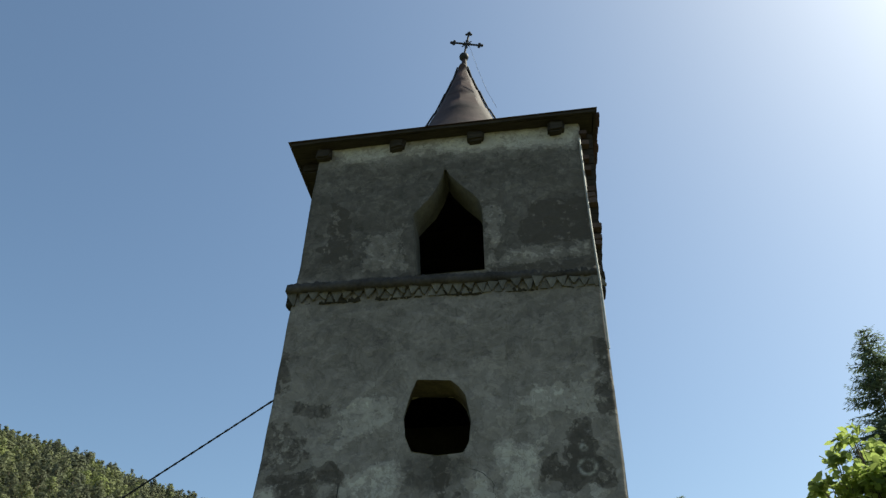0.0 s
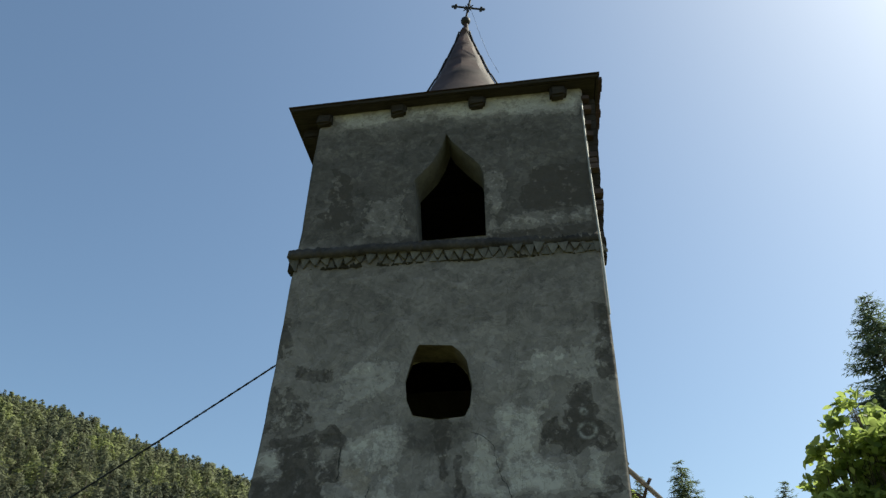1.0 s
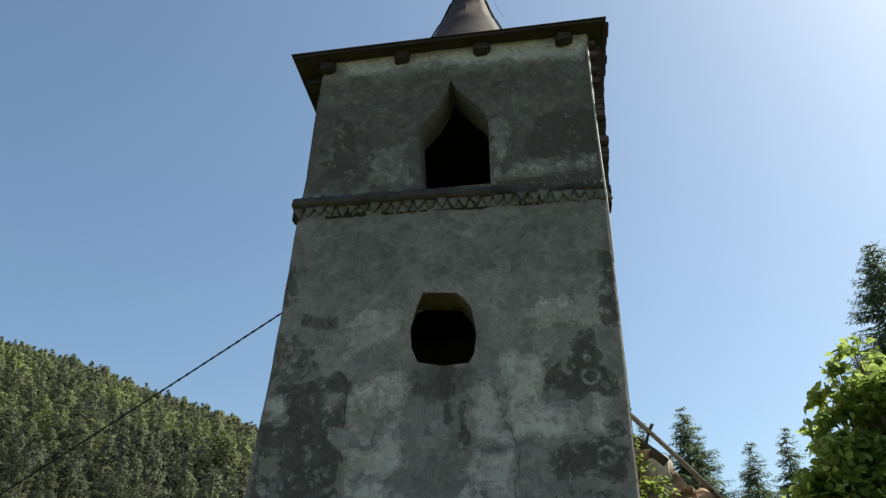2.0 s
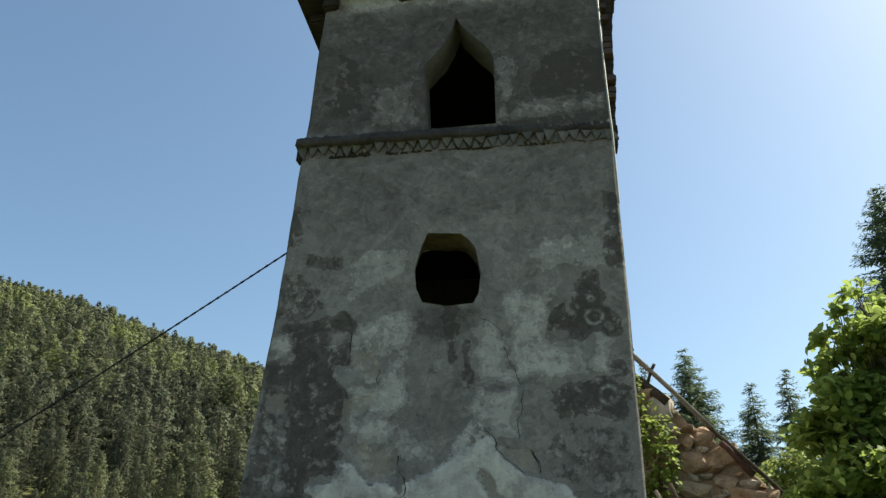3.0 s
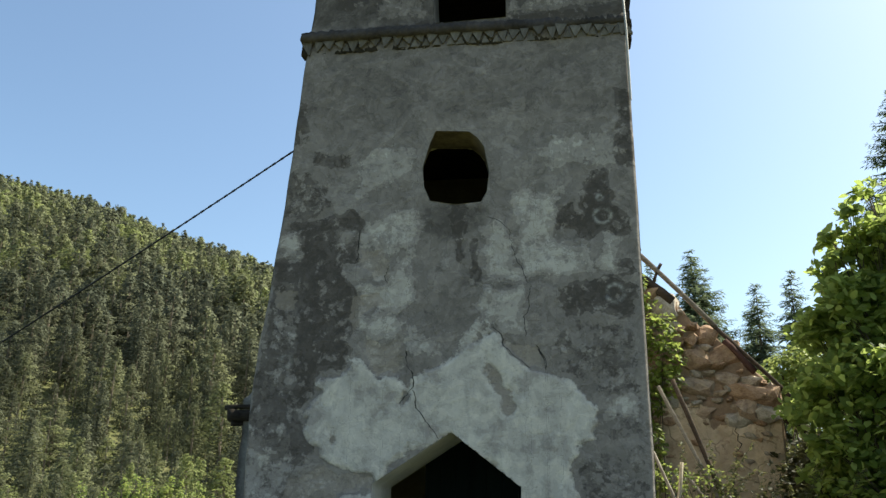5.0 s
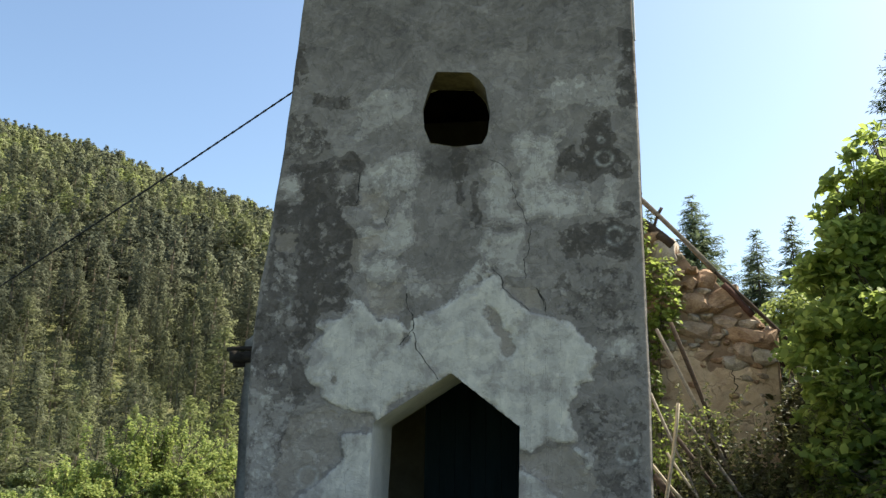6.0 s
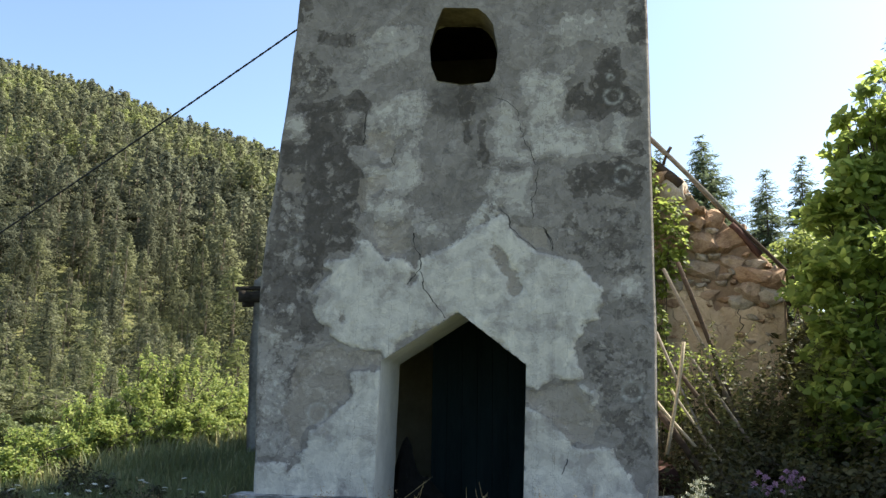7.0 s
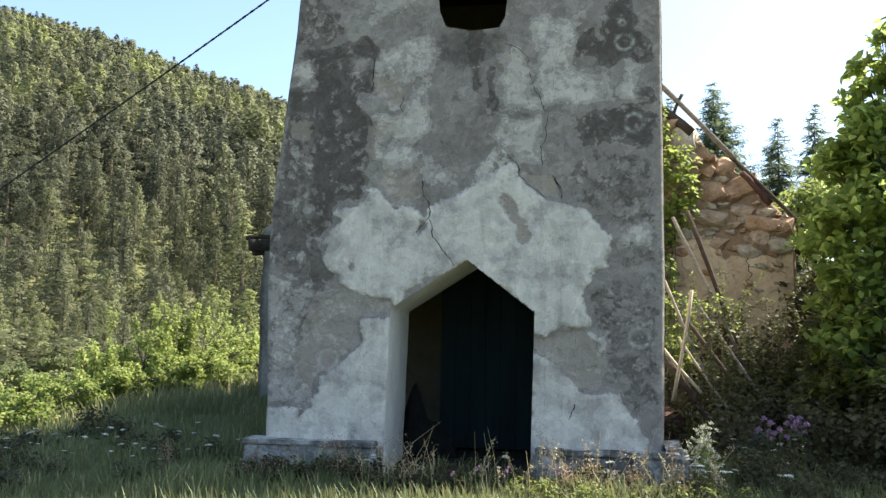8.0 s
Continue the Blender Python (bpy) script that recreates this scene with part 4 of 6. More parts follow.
        part("plinth_lip", box_bm(a - 0.01, b + 0.01, -0.18, 0.2, 0.29, 0.345, 0.012, 0.012, 5, seed=b), PLINTH, tower)
    part("plinth", box_bm(2.1, 2.42, -0.14, 0.35, -0.35, 0.42, 0.09, 0.06, 4, seed=3), PLINTH, tower, "slumped rounded plinth corner")
    for u in (-2.3, 2.22):
        part("plinth", box_bm(min(u, u * 0.9), max(u, u * 0.9), 0.2, DEEP, -0.35, 0.3, 0.025), PLINTH, tower)
    # eaves: protruding beam ends, boarded soffit, thin edge and a low hipped roof, all sagging to one side
    e0, e1, f0, f1 = -2.1, 2.43, -0.08, 4.75
    roof = new("roof")
    roof.parent = tower
    tagged(roof, "low rusty hipped roof with dark boarded eaves")
    roof.matrix_basis = Matrix.Translation((0.2, 0, 9.93)) @ pose(0, 0, 0, 0, -2.4, 0) @ Matrix.Translation((-0.2, 0, -9.93))
    for k in range(12):
        v = f0 + 0.04 + k * 0.41
        part("soffit_board", box_bm(e0 + 0.04, e1 - 0.04, v, min(v + 0.4, f1), 9.885 + 0.004 * (k % 2), 9.915), EAVE_WOOD, roof)
    for u in (-1.62, -0.47, 0.66, 1.86):
        part("beam_end", box_bm(u - 0.13, u + 0.1, f0 + 0.09, 0.6, 9.69, 9.885, 0.03, 0.07, 5, seed=u), EAVE_WOOD, roof, "dark rotting beam end")
    for v in (0.45, 1.3, 2.2, 3.1, 4.0):
        part("beam_end", box_bm(2.0, e1 - 0.08, v - 0.11, v + 0.11, 9.71, 9.885, 0.03, 0.015, 2, seed=v), TIMBER if v in (1.3, 2.2) else EAVE_WOOD, roof)
        part("beam_end", box_bm(e0 + 0.08, -1.5, v - 0.11, v + 0.11, 9.71, 9.885, 0.03, 0.015, 2, seed=v + 9), EAVE_WOOD, roof)
    for box in ((e0, e1, f0, f0 + 0.035, 9.885, 9.94), (e0, e0 + 0.035, f0 + 0.04, f1, 9.885, 9.94), (e1 - 0.035, e1, f0 + 0.04, f1, 9.885, 9.94), (e0, e1, f1 + 0.004, f1 + 0.04, 9.885, 9.94)):
        part("fascia", box_bm(*box, 0.006, 0.016, 10), EAVE_WOOD, roof)
    cx, cy = 0.25, 2.25
    bm = bmesh.new()
    base = [bm.verts.new(p) for p in ((e0 - 0.03, f0 - 0.03, 9.945), (e1 + 0.03, f0 - 0.03, 9.945), (e1 + 0.03, f1 + 0.03, 9.945), (e0 - 0.03, f1 + 0.03, 9.945))]
    top = [bm.verts.new((cx + x, cy + y, 11.3)) for x, y in ((-0.6, -0.6), (0.6, -0.6), (0.6, 0.6), (-0.6, 0.6))]
    for k in range(4):
        bm.faces.new((base[k], base[(k + 1) % 4], top[(k + 1) % 4], top[k]))
    bm.faces.new(top)
    bm.faces.new(base[::-1])
    part("roof_sheet", bm, SHEET, roof)
    for k in range(34):
        v = f0 + 0.1 + k * 0.14
        part("shingle", box_bm(e1 - 0.02, e1 + 0.05 + 0.03 * rng.random(), v, v + 0.13, 9.92 - 0.03 * rng.random(), 9.96), SHEET, roof)
    # spire: a tapering cap of lapped sheet rings
    cu, cv = 0.275, 2.25
    prof = [(11.0, 1.24), (11.6, 0.86), (12.0, 0.66), (12.3, 0.535), (12.302, 0.52), (12.6, 0.42), (12.85, 0.34), (12.852, 0.325), (13.1, 0.245), (13.25, 0.198), (13.252, 0.188), (13.6, 0.085), (13.62, 0.1), (13.72, 0.06)]
    sides = 10
    V, F = [], []
    for z, r in prof:
        for k in range(sides):
            w = 2 * math.pi * (k + 0.5) / sides
            V.append((cu + (z - 11.5) * 0.02 + 0.97 * r * math.cos(w), cv + 0.97 * r * math.sin(w), z))
    for i in range(len(prof) - 1):
        for k in range(sides):
            F.append((i * sides + k, i * sides + (k + 1) % sides, (i + 1) * sides + (k + 1) % sides, (i + 1) * sides + k))
    spire = array_part("spire", V, F, SHEET, tower, "rust-brown lapped sheet-metal spire")
    for k in (0, 4, 5, 9):
        w = 2 * math.pi * (k + 0.5) / sides
        seam = [(cu + (z - 11.5) * 0.02 + (r + 0.006) * math.cos(w), cv + (r + 0.006) * math.sin(w), z) for z, r in prof if r > 0.09]
        SV, SF = tube_arrays(seam, [0.018] * len(seam), 5)
        array_part("seam", SV, SF, IRON, spire, "dark folded sheet seam")
    lean = 0.07
    V, F = tube_arrays([(0.345, cv, 13.65), (0.35, cv, 13.86)], [0.06, 0.045], 8)
    array_part("spire_neck", V, F, SHEET, tower)
    bm = bmesh.new()
    bmesh.ops.create_uvsphere(bm, u_segments=14, v_segments=9, radius=0.095)
    bmesh.ops.translate(bm, verts=bm.verts, vec=(0.345, cv, 13.94))
    part("ball", bm, IRON, tower, smooth=True)
    cross = new("cross")
    cross.parent = tower
    tagged(cross, "black wrought-iron cross with trefoil tips")
    cross.matrix_basis = pose(0.35, cv, 14.0, 0, 10, 0) @ Matrix.Scale(0.9, 4)

    def rod(name, a, b, r):
        V, F = tube_arrays([a, b], [r, r], 8)
        array_part(name, V, F, IRON, cross)
    rod("upright", (0, 0, 0), (0, 0, 0.62), 0.024)
    rod("arm", (-0.27, 0, 0.38), (0.27, 0, 0.32), 0.022)
    for x, z in ((-0.29, 0.382), (0.29, 0.318), (0, 0.66)):
        bm = bmesh.new()
        out = Vector((x, 0, 0)).normalized() if x else Vector((0, 0, 1))
        side = Vector((out.z, 0, out.x))
        for way, far, size in ((out, 0.055, 0.042), (side, 0.05, 0.034), (-side, 0.05, 0.034), (out, -0.01, 0.035)):
            bmesh.ops.create_icosphere(bm, subdivisions=2, radius=size, matrix=Matrix.Translation(Vector((x, 0, z)) + way * far) @ Matrix.Diagonal((1, 0.6, 1, 1)))
        part("finial", bm, IRON, cross)
    for k in range(12):
        w = 2 * math.pi * k / 12 + 0.26
        r0, r1 = 0.02, 0.13 if k % 2 else 0.1
        rod("ray", (r0 * math.cos(w), 0, 0.35 + r0 * math.sin(w)), (r1 * math.cos(w), 0, 0.35 + r1 * math.sin(w)), 0.012)
    # lightning wire from the cross down the spire
    pts = [(0.45, cv - 0.05, 14.25), (0.52, cv - 0.1, 13.9), (0.62, cv - 0.15, 13.4), (0.78, cv - 0.25, 12.7), (0.95, cv - 0.3, 12.2)]
    V, F = tube_arrays(pts, [0.0028] * 5, 5)
    array_part("wire", V, F, IRON, tower)
    # conductor strip that hangs down the corner of the belfry
    V, F = tube_arrays([(2.165, 0.07, 9.62), (2.166, 0.075, 8.9), (2.172, 0.06, 8.2), (2.184, 0.03, 7.5), (2.192, 0.0, 7.14), (2.197, 0.03, 6.67), (2.2, 0.06, 6.2)], [0.014] * 7, 6)
    array_part("pipe", V, F, PIPE, tower, "pale lightning conductor pipe")
    # inner half-open door leaf
    leaf = new("door_leaf")
    leaf.parent = tower
    tagged(leaf, "dark teal painted plank door, closed inside")
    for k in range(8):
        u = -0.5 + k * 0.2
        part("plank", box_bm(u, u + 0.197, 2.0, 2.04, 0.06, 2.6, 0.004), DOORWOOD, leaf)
    return tower


build_tower()


def build_sack():
    """A sack-like heap against the inner doorway wall, steep on one side and trailing off on the other; its near-black
    colour holds the shade.
    """
    bm = bmesh.new()
    bmesh.ops.create_icosphere(bm, subdivisions=5, radius=1)
    for v in bm.verts:
        c = v.co.copy()
        fold = noise.noise_vector(c * 1.7) * 0.2 + noise.noise_vector(c * 4.5) * 0.09 + noise.noise_vector(c * 11) * 0.03
        c += fold
        top = 0.3 + 0.62 * math.exp(-((c.x + 0.4) / 0.34) ** 2) + 0.1 * math.exp(-((c.x - 0.35) / 0.2) ** 2)
        v.co = Vector((c.x * 0.4, c.y * 0.2, max(0.0, c.z * top)))
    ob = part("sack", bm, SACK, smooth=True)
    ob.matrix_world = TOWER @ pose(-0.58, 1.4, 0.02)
    tagged(ob, "sack-like heap inside the doorway, darkness put into its colour", "sack")


build_sack()


# ---- the ruined nave behind the tower ----
def stone_mesh(seed):
    bm = bmesh.new()
    bmesh.ops.create_icosphere(bm, subdivisions=2, radius=0.5)
    for v in bm.verts:
        c = v.co.copy()
        m = max(abs(c.x) * 1.0, abs(c.y), abs(c.z))
        v.co = c.lerp(c / (m * 2.0), 0.55)
        v.co += noise.noise_vector(c * 1.7 + Vector((seed * 7.3, 0, 0))) * 0.24 + noise.noise_vector(c * 5 + Vector((seed * 3.1, 0, 0))) * 0.05
    me = bpy.data.meshes.new("stone")
    bm.to_mesh(me)
    bm.free()
    me.materials.append(STONE)
    return me


STONES = [stone_mesh(k) for k in range(7)]


def gable_top(u):
    """Height of the broken gable wall along its width."""
    return np.interp(u, [-4.1, -3.9, -2.0, 0.3, 2.3, 2.75, 3.2, 3.4, 3.7, 4.0, 4.4, 4.66], [3.3, 3.45, 5.0, 6.6, 5.45, 5.15, 4.8, 4.5, 4.3, 3.95, 3.6, 3.3])


def build_nave():
    nave = thing("ruined_nave", TOWER, "roofless ruined church nave of rubble stone with crumbling cream render", "ruin")
    v0, v1 = 4.5, 5.1

    def gable(name, ua, ub, material, label):
        nu = int((ub - ua) / 0.08)
        us = np.linspace(ua, ub, nu + 1)
        V, F, rows = [], [], 30
        for side, v in ((0, v0), (1, v1)):
            for u in us:
                top = float(gable_top(u)) + 0.12 * float(fbm(np.array(u * 4.0), np.array(1.0), 3, 61))
                for r in range(rows + 1):
                    z = -0.1 + (top + 0.1) * r / rows
                    w = 0.07 * float(fbm(np.array(u * 3.0), np.array(z * 3.0), 4, 71))
                    V.append((u + (0.05 * float(fbm(np.array(z * 3.0), np.array(3.0), 3, 5)) if u in (ua, ub) else 0), v + (w if side == 0 else -w), z))
        n, m = nu + 1, rows + 1
        idx = np.arange(2 * n * m).reshape(2, n, m)
        for side in (0, 1):
            q = idx[side]
            F.append(np.stack([q[:-1, :-1], q[1:, :-1], q[1:, 1:], q[:-1, 1:]], -1).reshape(-1, 4))
        F.append(np.stack([idx[0, :-1, -1], idx[0, 1:, -1], idx[1, 1:, -1], idx[1, :-1, -1]], -1))
        for e in (0, -1):
            F.append(np.stack([idx[0, e, :-1], idx[1, e, :-1], idx[1, e, 1:], idx[0, e, 1:]], -1))
        return array_part(name, V, np.concatenate(F), material, nave, label)
    gable("gable_wall", 1.6, 4.64, MORTAR, "exposed rubble and crumbling render")
    gable("gable_wall", -4.03, -1.5, NAVE, "weathered grey plaster")
    part("side_wall", box_bm(-4.0, -3.4, v1, 9.5, -0.1, 1.3, 0.03, 0.03, 4), NAVE, nave)
    part("side_wall", box_bm(4.0, 4.6, v1, 9.5, -0.1, 2.9, 0.03, 0.05, 4), MORTAR, nave)
    part("end_wall", box_bm(-3.4, 4.0, 8.9, 9.5, -0.1, 1.6, 0.03, 0.05, 4), MORTAR, nave)
    # broken eave timber on the far corner
    V, F = joined([beam_arrays((-4.27, v0 - 0.04, 3.02), (-3.8, v0 + 0.06, 3.05), 0.16, 0.19), beam_arrays((-4.33, v0 - 0.02, 3.15), (-3.8, v0, 3.18), 0.09, 0.07), beam_arrays((-4.2, v0 - 0.06, 2.88), (-3.9, v0 + 0.1, 2.94), 0.1, 0.09)])
    array_part("eave_timber", V, F, EAVE_WOOD, nave, "rotting eave beam stub")
    # verge rafter and bits of the roof's edge
    for a, b, w, h, m in (((2.45, v0 - 0.12, 5.81), (3.76, v0 - 0.1, 4.38), 0.085, 0.06, TIMBER), ((3.7, v0 - 0.09, 4.44), (4.98, v0 - 0.08, 3.03), 0.055, 0.055, ROTTEN), ((2.3, v0 - 0.14, 5.5), (3.1, v0 - 0.1, 4.8), 0.12, 0.14, ROTTEN), ((3.85, v0 - 0.08, 4.16), (4.3, v0 - 0.06, 3.67), 0.08, 0.08, REDCLAY), ((4.62, v0 + 0.1, 3.05), (5.0, v0 + 0.15, 2.78), 0.1, 0.14, ROTTEN),
                          ((2.8, v0 - 0.14, 5.08), (2.97, v0 - 0.14, 5.44), 0.045, 0.05, ROTTEN), ((2.5, v0 - 0.1, 5.62), (2.66, v0 - 0.1, 5.72), 0.06, 0.05, TIMBER)):
        V, F = beam_arrays(a, b, w, h)
        array_part("rafter", V, F, m, nave, "weathered roof timber")
    # rubble stones of the gable: large ones first, smaller ones packed between them
    k, placed = 0, []
    for size, tries in ((0.46, 60), (0.34, 220), (0.25, 500), (0.17, 900), (0.12, 900)):
        for _ in range(tries):
            u, z = 2.1 + 2.5 * rng.random(), 1.2 + 3.9 * rng.random()
            wid, hgt = size * (0.8 + 0.45 * rng.random()), size * (0.5 + 0.3 * rng.random())
            top = float(gable_top(u))
            low = z < 2.95 + 0.5 * float(fbm(np.array(u * 2), np.array(z), 2, 3))
            if z + hgt * 0.35 > top or u + wid / 2 > 4.7 or (low and (size > 0.2 or rng.random() < 0.97)):
                continue
            if any(abs(u - q[0]) < 0.44 * (wid + q[2]) and abs(z - q[1]) < 0.44 * (hgt + q[3]) for q in placed) or len(placed) > 230:
                continue
            placed.append((u, z, wid, hgt))
            s = new("stone", STONES[k % 7])
            s.parent = nave
            loose = 1.0 if z > top - 0.7 else 0.45
            s.matrix_basis = pose(u, v0 + 0.1 - 0.1 * loose * rng.random(), z, rng.normal() * 9 * loose, rng.normal() * 16 * loose, rng.normal() * 10 * loose) @ Matrix.Diagonal((wid * 1.16, 0.3 + 0.06 * rng.random(), hgt * 1.2, 1))
            k += 1
    for u, z, wid, hgt in ((2.98, 4.72, 0.4, 0.42), (2.72, 4.95, 0.3, 0.24), (4.4, 3.28, 0.4, 0.3), (4.42, 3.0, 0.34, 0.24), (4.12, 3.1, 0.3, 0.34)):
        s = new("stone", STONES[k % 7])
        s.parent = nave
        s.matrix_basis = pose(u, v0 - 0.02, z, 0, rng.normal() * 8, 0) @ Matrix.Diagonal((wid * 1.1, 0.34, hgt * 1.1, 1))
        k += 1
    # crumbling render left on the lower wall
    zz, uu = np.meshgrid(np.linspace(0.1, 3.3, 200), np.linspace(2.3, 4.6, 150), indexing="ij")
    d = zz - 2.95 + 0.9 * fbm(uu * 1.6, zz * 1.6, 4, 81)
    W = v0 - 0.055 + 0.05 * fbm(uu * 3, zz * 3, 4, 82) + 0.05 * np.clip(d * 3, 0, 1)
    i = np.arange(uu.size).reshape(uu.shape)
    F = np.stack([i[:-1, :-1], i[:-1, 1:], i[1:, 1:], i[1:, :-1]], -1).reshape(-1, 4)
    keep = ~(d > 0.12).ravel()[F].any(1)
    array_part("render_coat", np.stack([uu, W, zz], -1).reshape(-1, 3), F[keep], CREAM, nave, "cracked cream render", smooth=True)
    for u, za, zb in ((4.05, 2.9, 1.9),):
        pts, x = [], u
        for j in range(22):
            x += rng.normal() * 0.03 - 0.008
            z = za + (zb - za) * j / 21
            pts.append((x, v0 - 0.052 + 0.05 * float(fbm(np.array(x * 3), np.array(z * 3), 4, 82)), z))
        V, F = tube_arrays(pts, [0.004 + 0.009 * float(rng.random()) for j in range(22)], 4)
        array_part("gap", V, F, SOIL, nave, "dark gaping seam in the render")


build_nave()


# ---- fallen timbers between the tower and the ruin ----
def tower_point(u, v, z):
    return TOWER @ Vector((u, v, z))


def build_timbers():
    spec = [((2.68, 3.3, 3.29), (3.6, 3.1, 1.1), 0.1, 0.05, TIMBER), ((2.89, 3.4, 3.4), (3.62, 3.2, 1.1), 0.06, 0.06, ROTTEN),
            ((2.72, 1.9, 2.14), (2.48, 1.8, 0.75), 0.05, 0.025, BOARD), ((2.78, 2.5, 1.74), (3.62, 2.3, 0.45), 0.085, 0.05, ROTTEN), ((2.94, 2.8, 2.0), (3.85, 2.6, 0.5), 0.05, 0.045, TIMBER),
            ((2.6, 2.2, 1.54), (3.3, 2.0, 0.42), 0.03, 0.03, BOARD), ((2.47, 2.6, 2.32), (3.1, 2.2, 0.6), 0.035, 0.03, TIMBER), ((2.4, 2.0, 1.27), (3.1, 1.8, 0.2), 0.11, 0.07, ROTTEN), ((2.38, 2.0, 1.4), (2.8, 1.8, 0.85), 0.04, 0.03, BOARD)]
    for a, b, w, h, m in spec:
        V, F = beam_arrays(tower_point(*a), tower_point(*b), w, h)
        base = V[:, 2].argmin()
        o = V[base].copy()
        o[2] = float(ground_height(o[0], o[1]))
        ob = array_part("fallen_timber", V - o, F, m)
        ob.location = o
        tagged(ob, "weathered fallen roof timber leaning among the weeds", "timber", "fallen roof timbers")
    ob = part("clay_block", box_bm(-0.14, 0.14, -0.2, 0.2, 0, 0.5, 0.03, 0.03, 3), REDCLAY)
    p = tower_point(2.5, 2.3, 0)
    ob.matrix_world = pose(p.x, p.y, float(ground_height(p.x, p.y)) - 0.05, 10, -20, 20)
    tagged(ob, "reddish broken clay masonry lump beside the tower", "rubble")
    bm = bmesh.new()
    bmesh.ops.create_icosphere(bm, subdivisions=3, radius=1)
    for v in bm.verts:
        v.co += noise.noise_vector(v.co * 1.1) * 0.25
        v.co = Vector((v.co.x * 0.24, v.co.y * 0.12, v.co.z * 0.32))
    ob = part("boulder", bm, GREYSTONE, smooth=True)
    ob.location = (3.45, 9.9, 0.15)
    tagged(ob, "grey upright stone slab sunk in the weeds", "boulder")


build_timbers()


# ---- overhead cable from the tower's side ----
def build_cable():
    a, b = tower_point(-1.94, 0.35, 5.94), Vector((-8.2, 11.6, 2.35))
    pts = []
    for k in range(40):
        t = k / 39
        p = a.lerp(b, t)
        p.z -= 0.12 * t * (1 - t)
        pts.append(p)
    V, F = tube_arrays(pts, [0.0105] * 40, 6)
    pieces = [(V, F)]
    for k in range(1, 60):
        t = k / 60
        i = t * 39
        p = pts[int(i)].lerp(pts[min(39, int(i) + 1)], i - int(i))
        q = p + (b - a).normalized() * 0.05
        pieces.append(tube_arrays([p, q], [0.0135, 0.0135], 6))
    V, F = joined(pieces)
    ob = array_part("overhead_cable", V, F, CABLE)
    tagged(ob, "black sagging overhead service cable tied to the tower", "cable")


build_cable()


# ---- plants ----
def crown_points(lobes, count, shell=0.55):
    """Points and outward ways through a set of ellipsoid lobes, thicker towards their surface."""
    vol = np.array([l[3] * l[4] * l[5] for l in lobes]) ** 0.7
    pick = rng.choice(len(lobes), count, p=vol / vol.sum())
    L = np.array(lobes)[pick]
    d = rng.normal(size=(count, 3))
    d /= np.linalg.norm(d, axis=1, keepdims=True)
    r = shell + (1 - shell) * rng.random(count) ** 0.6
    r *= 1 + 0.12 * rng.normal(size=count)
    return L[:, :3] + d * r[:, None] * L[:, 3:6], d


def leafy(name, at, lobes, count, size, material, label, category, stem_r=0.03, group="", clumps=0):
    """A leafy shrub: stems that fork to its lobes, twigs, and a crown of single leaves."""
    ob = thing(name, Matrix.Translation(at), label, category, group)
    pieces = []
    for k, l in enumerate(lobes):
        base = Vector((rng.normal() * 0.12, rng.normal() * 0.12, -0.1))
        tip = Vector(l[:3])
        mid = base.lerp(tip, 0.5) + Vector((rng.normal() * 0.15, rng.normal() * 0.15, 0.2))
        pieces.append(tube_arrays([base, base.lerp(mid, 0.5), mid, mid.lerp(tip, 0.6), tip], [stem_r, stem_r * 0.8, stem_r * 0.6, stem_r * 0.4, stem_r * 0.15], 6))
        for j in range(7):
            d = Vector(rng.normal(size=3)).normalized()
            e = tip + Vector((d.x * l[3], d.y * l[4], d.z * l[5])) * 0.95
            pieces.append(tube_arrays([mid.lerp(tip, 0.4 + 0.08 * j), tip.lerp(e, 0.5), e], [stem_r * 0.3, stem_r * 0.18, stem_r * 0.06], 4))
    V, F = joined(pieces)
    tagged(array_part("branching_stem", V, F, BARK, ob), kind="stuff")
    if clumps:
        small = []
        for l in lobes:
            for j in range(clumps):
                d = rng.normal(size=3)
                d /= np.linalg.norm(d)
                k = 0.26 + 0.2 * rng.random()
                small.append((l[0] + d[0] * l[3] * 0.8, l[1] + d[1] * l[4] * 0.8, l[2] + d[2] * l[5] * 0.8, l[3] * k, l[4] * k, l[5] * k * 0.8))
        lobes = [(*l[:3], l[3] * 0.72, l[4] * 0.72, l[5] * 0.72) for l in lobes] + small
    P, d = crown_points(lobes, count)
    P = P[P[:, 2] > -0.1]
    d = d[:len(P)]
    ways = d * 0.55 + np.array([0, 0, 0.75]) + rng.normal(size=P.shape) * 0.45
    V, F = leaves(P, ways, size * (0.65 + 0.6 * rng.random(len(P))))
    crown = array_part("crown", V, F, material, ob)
    tagged(crown, kind="stuff")
    return ob


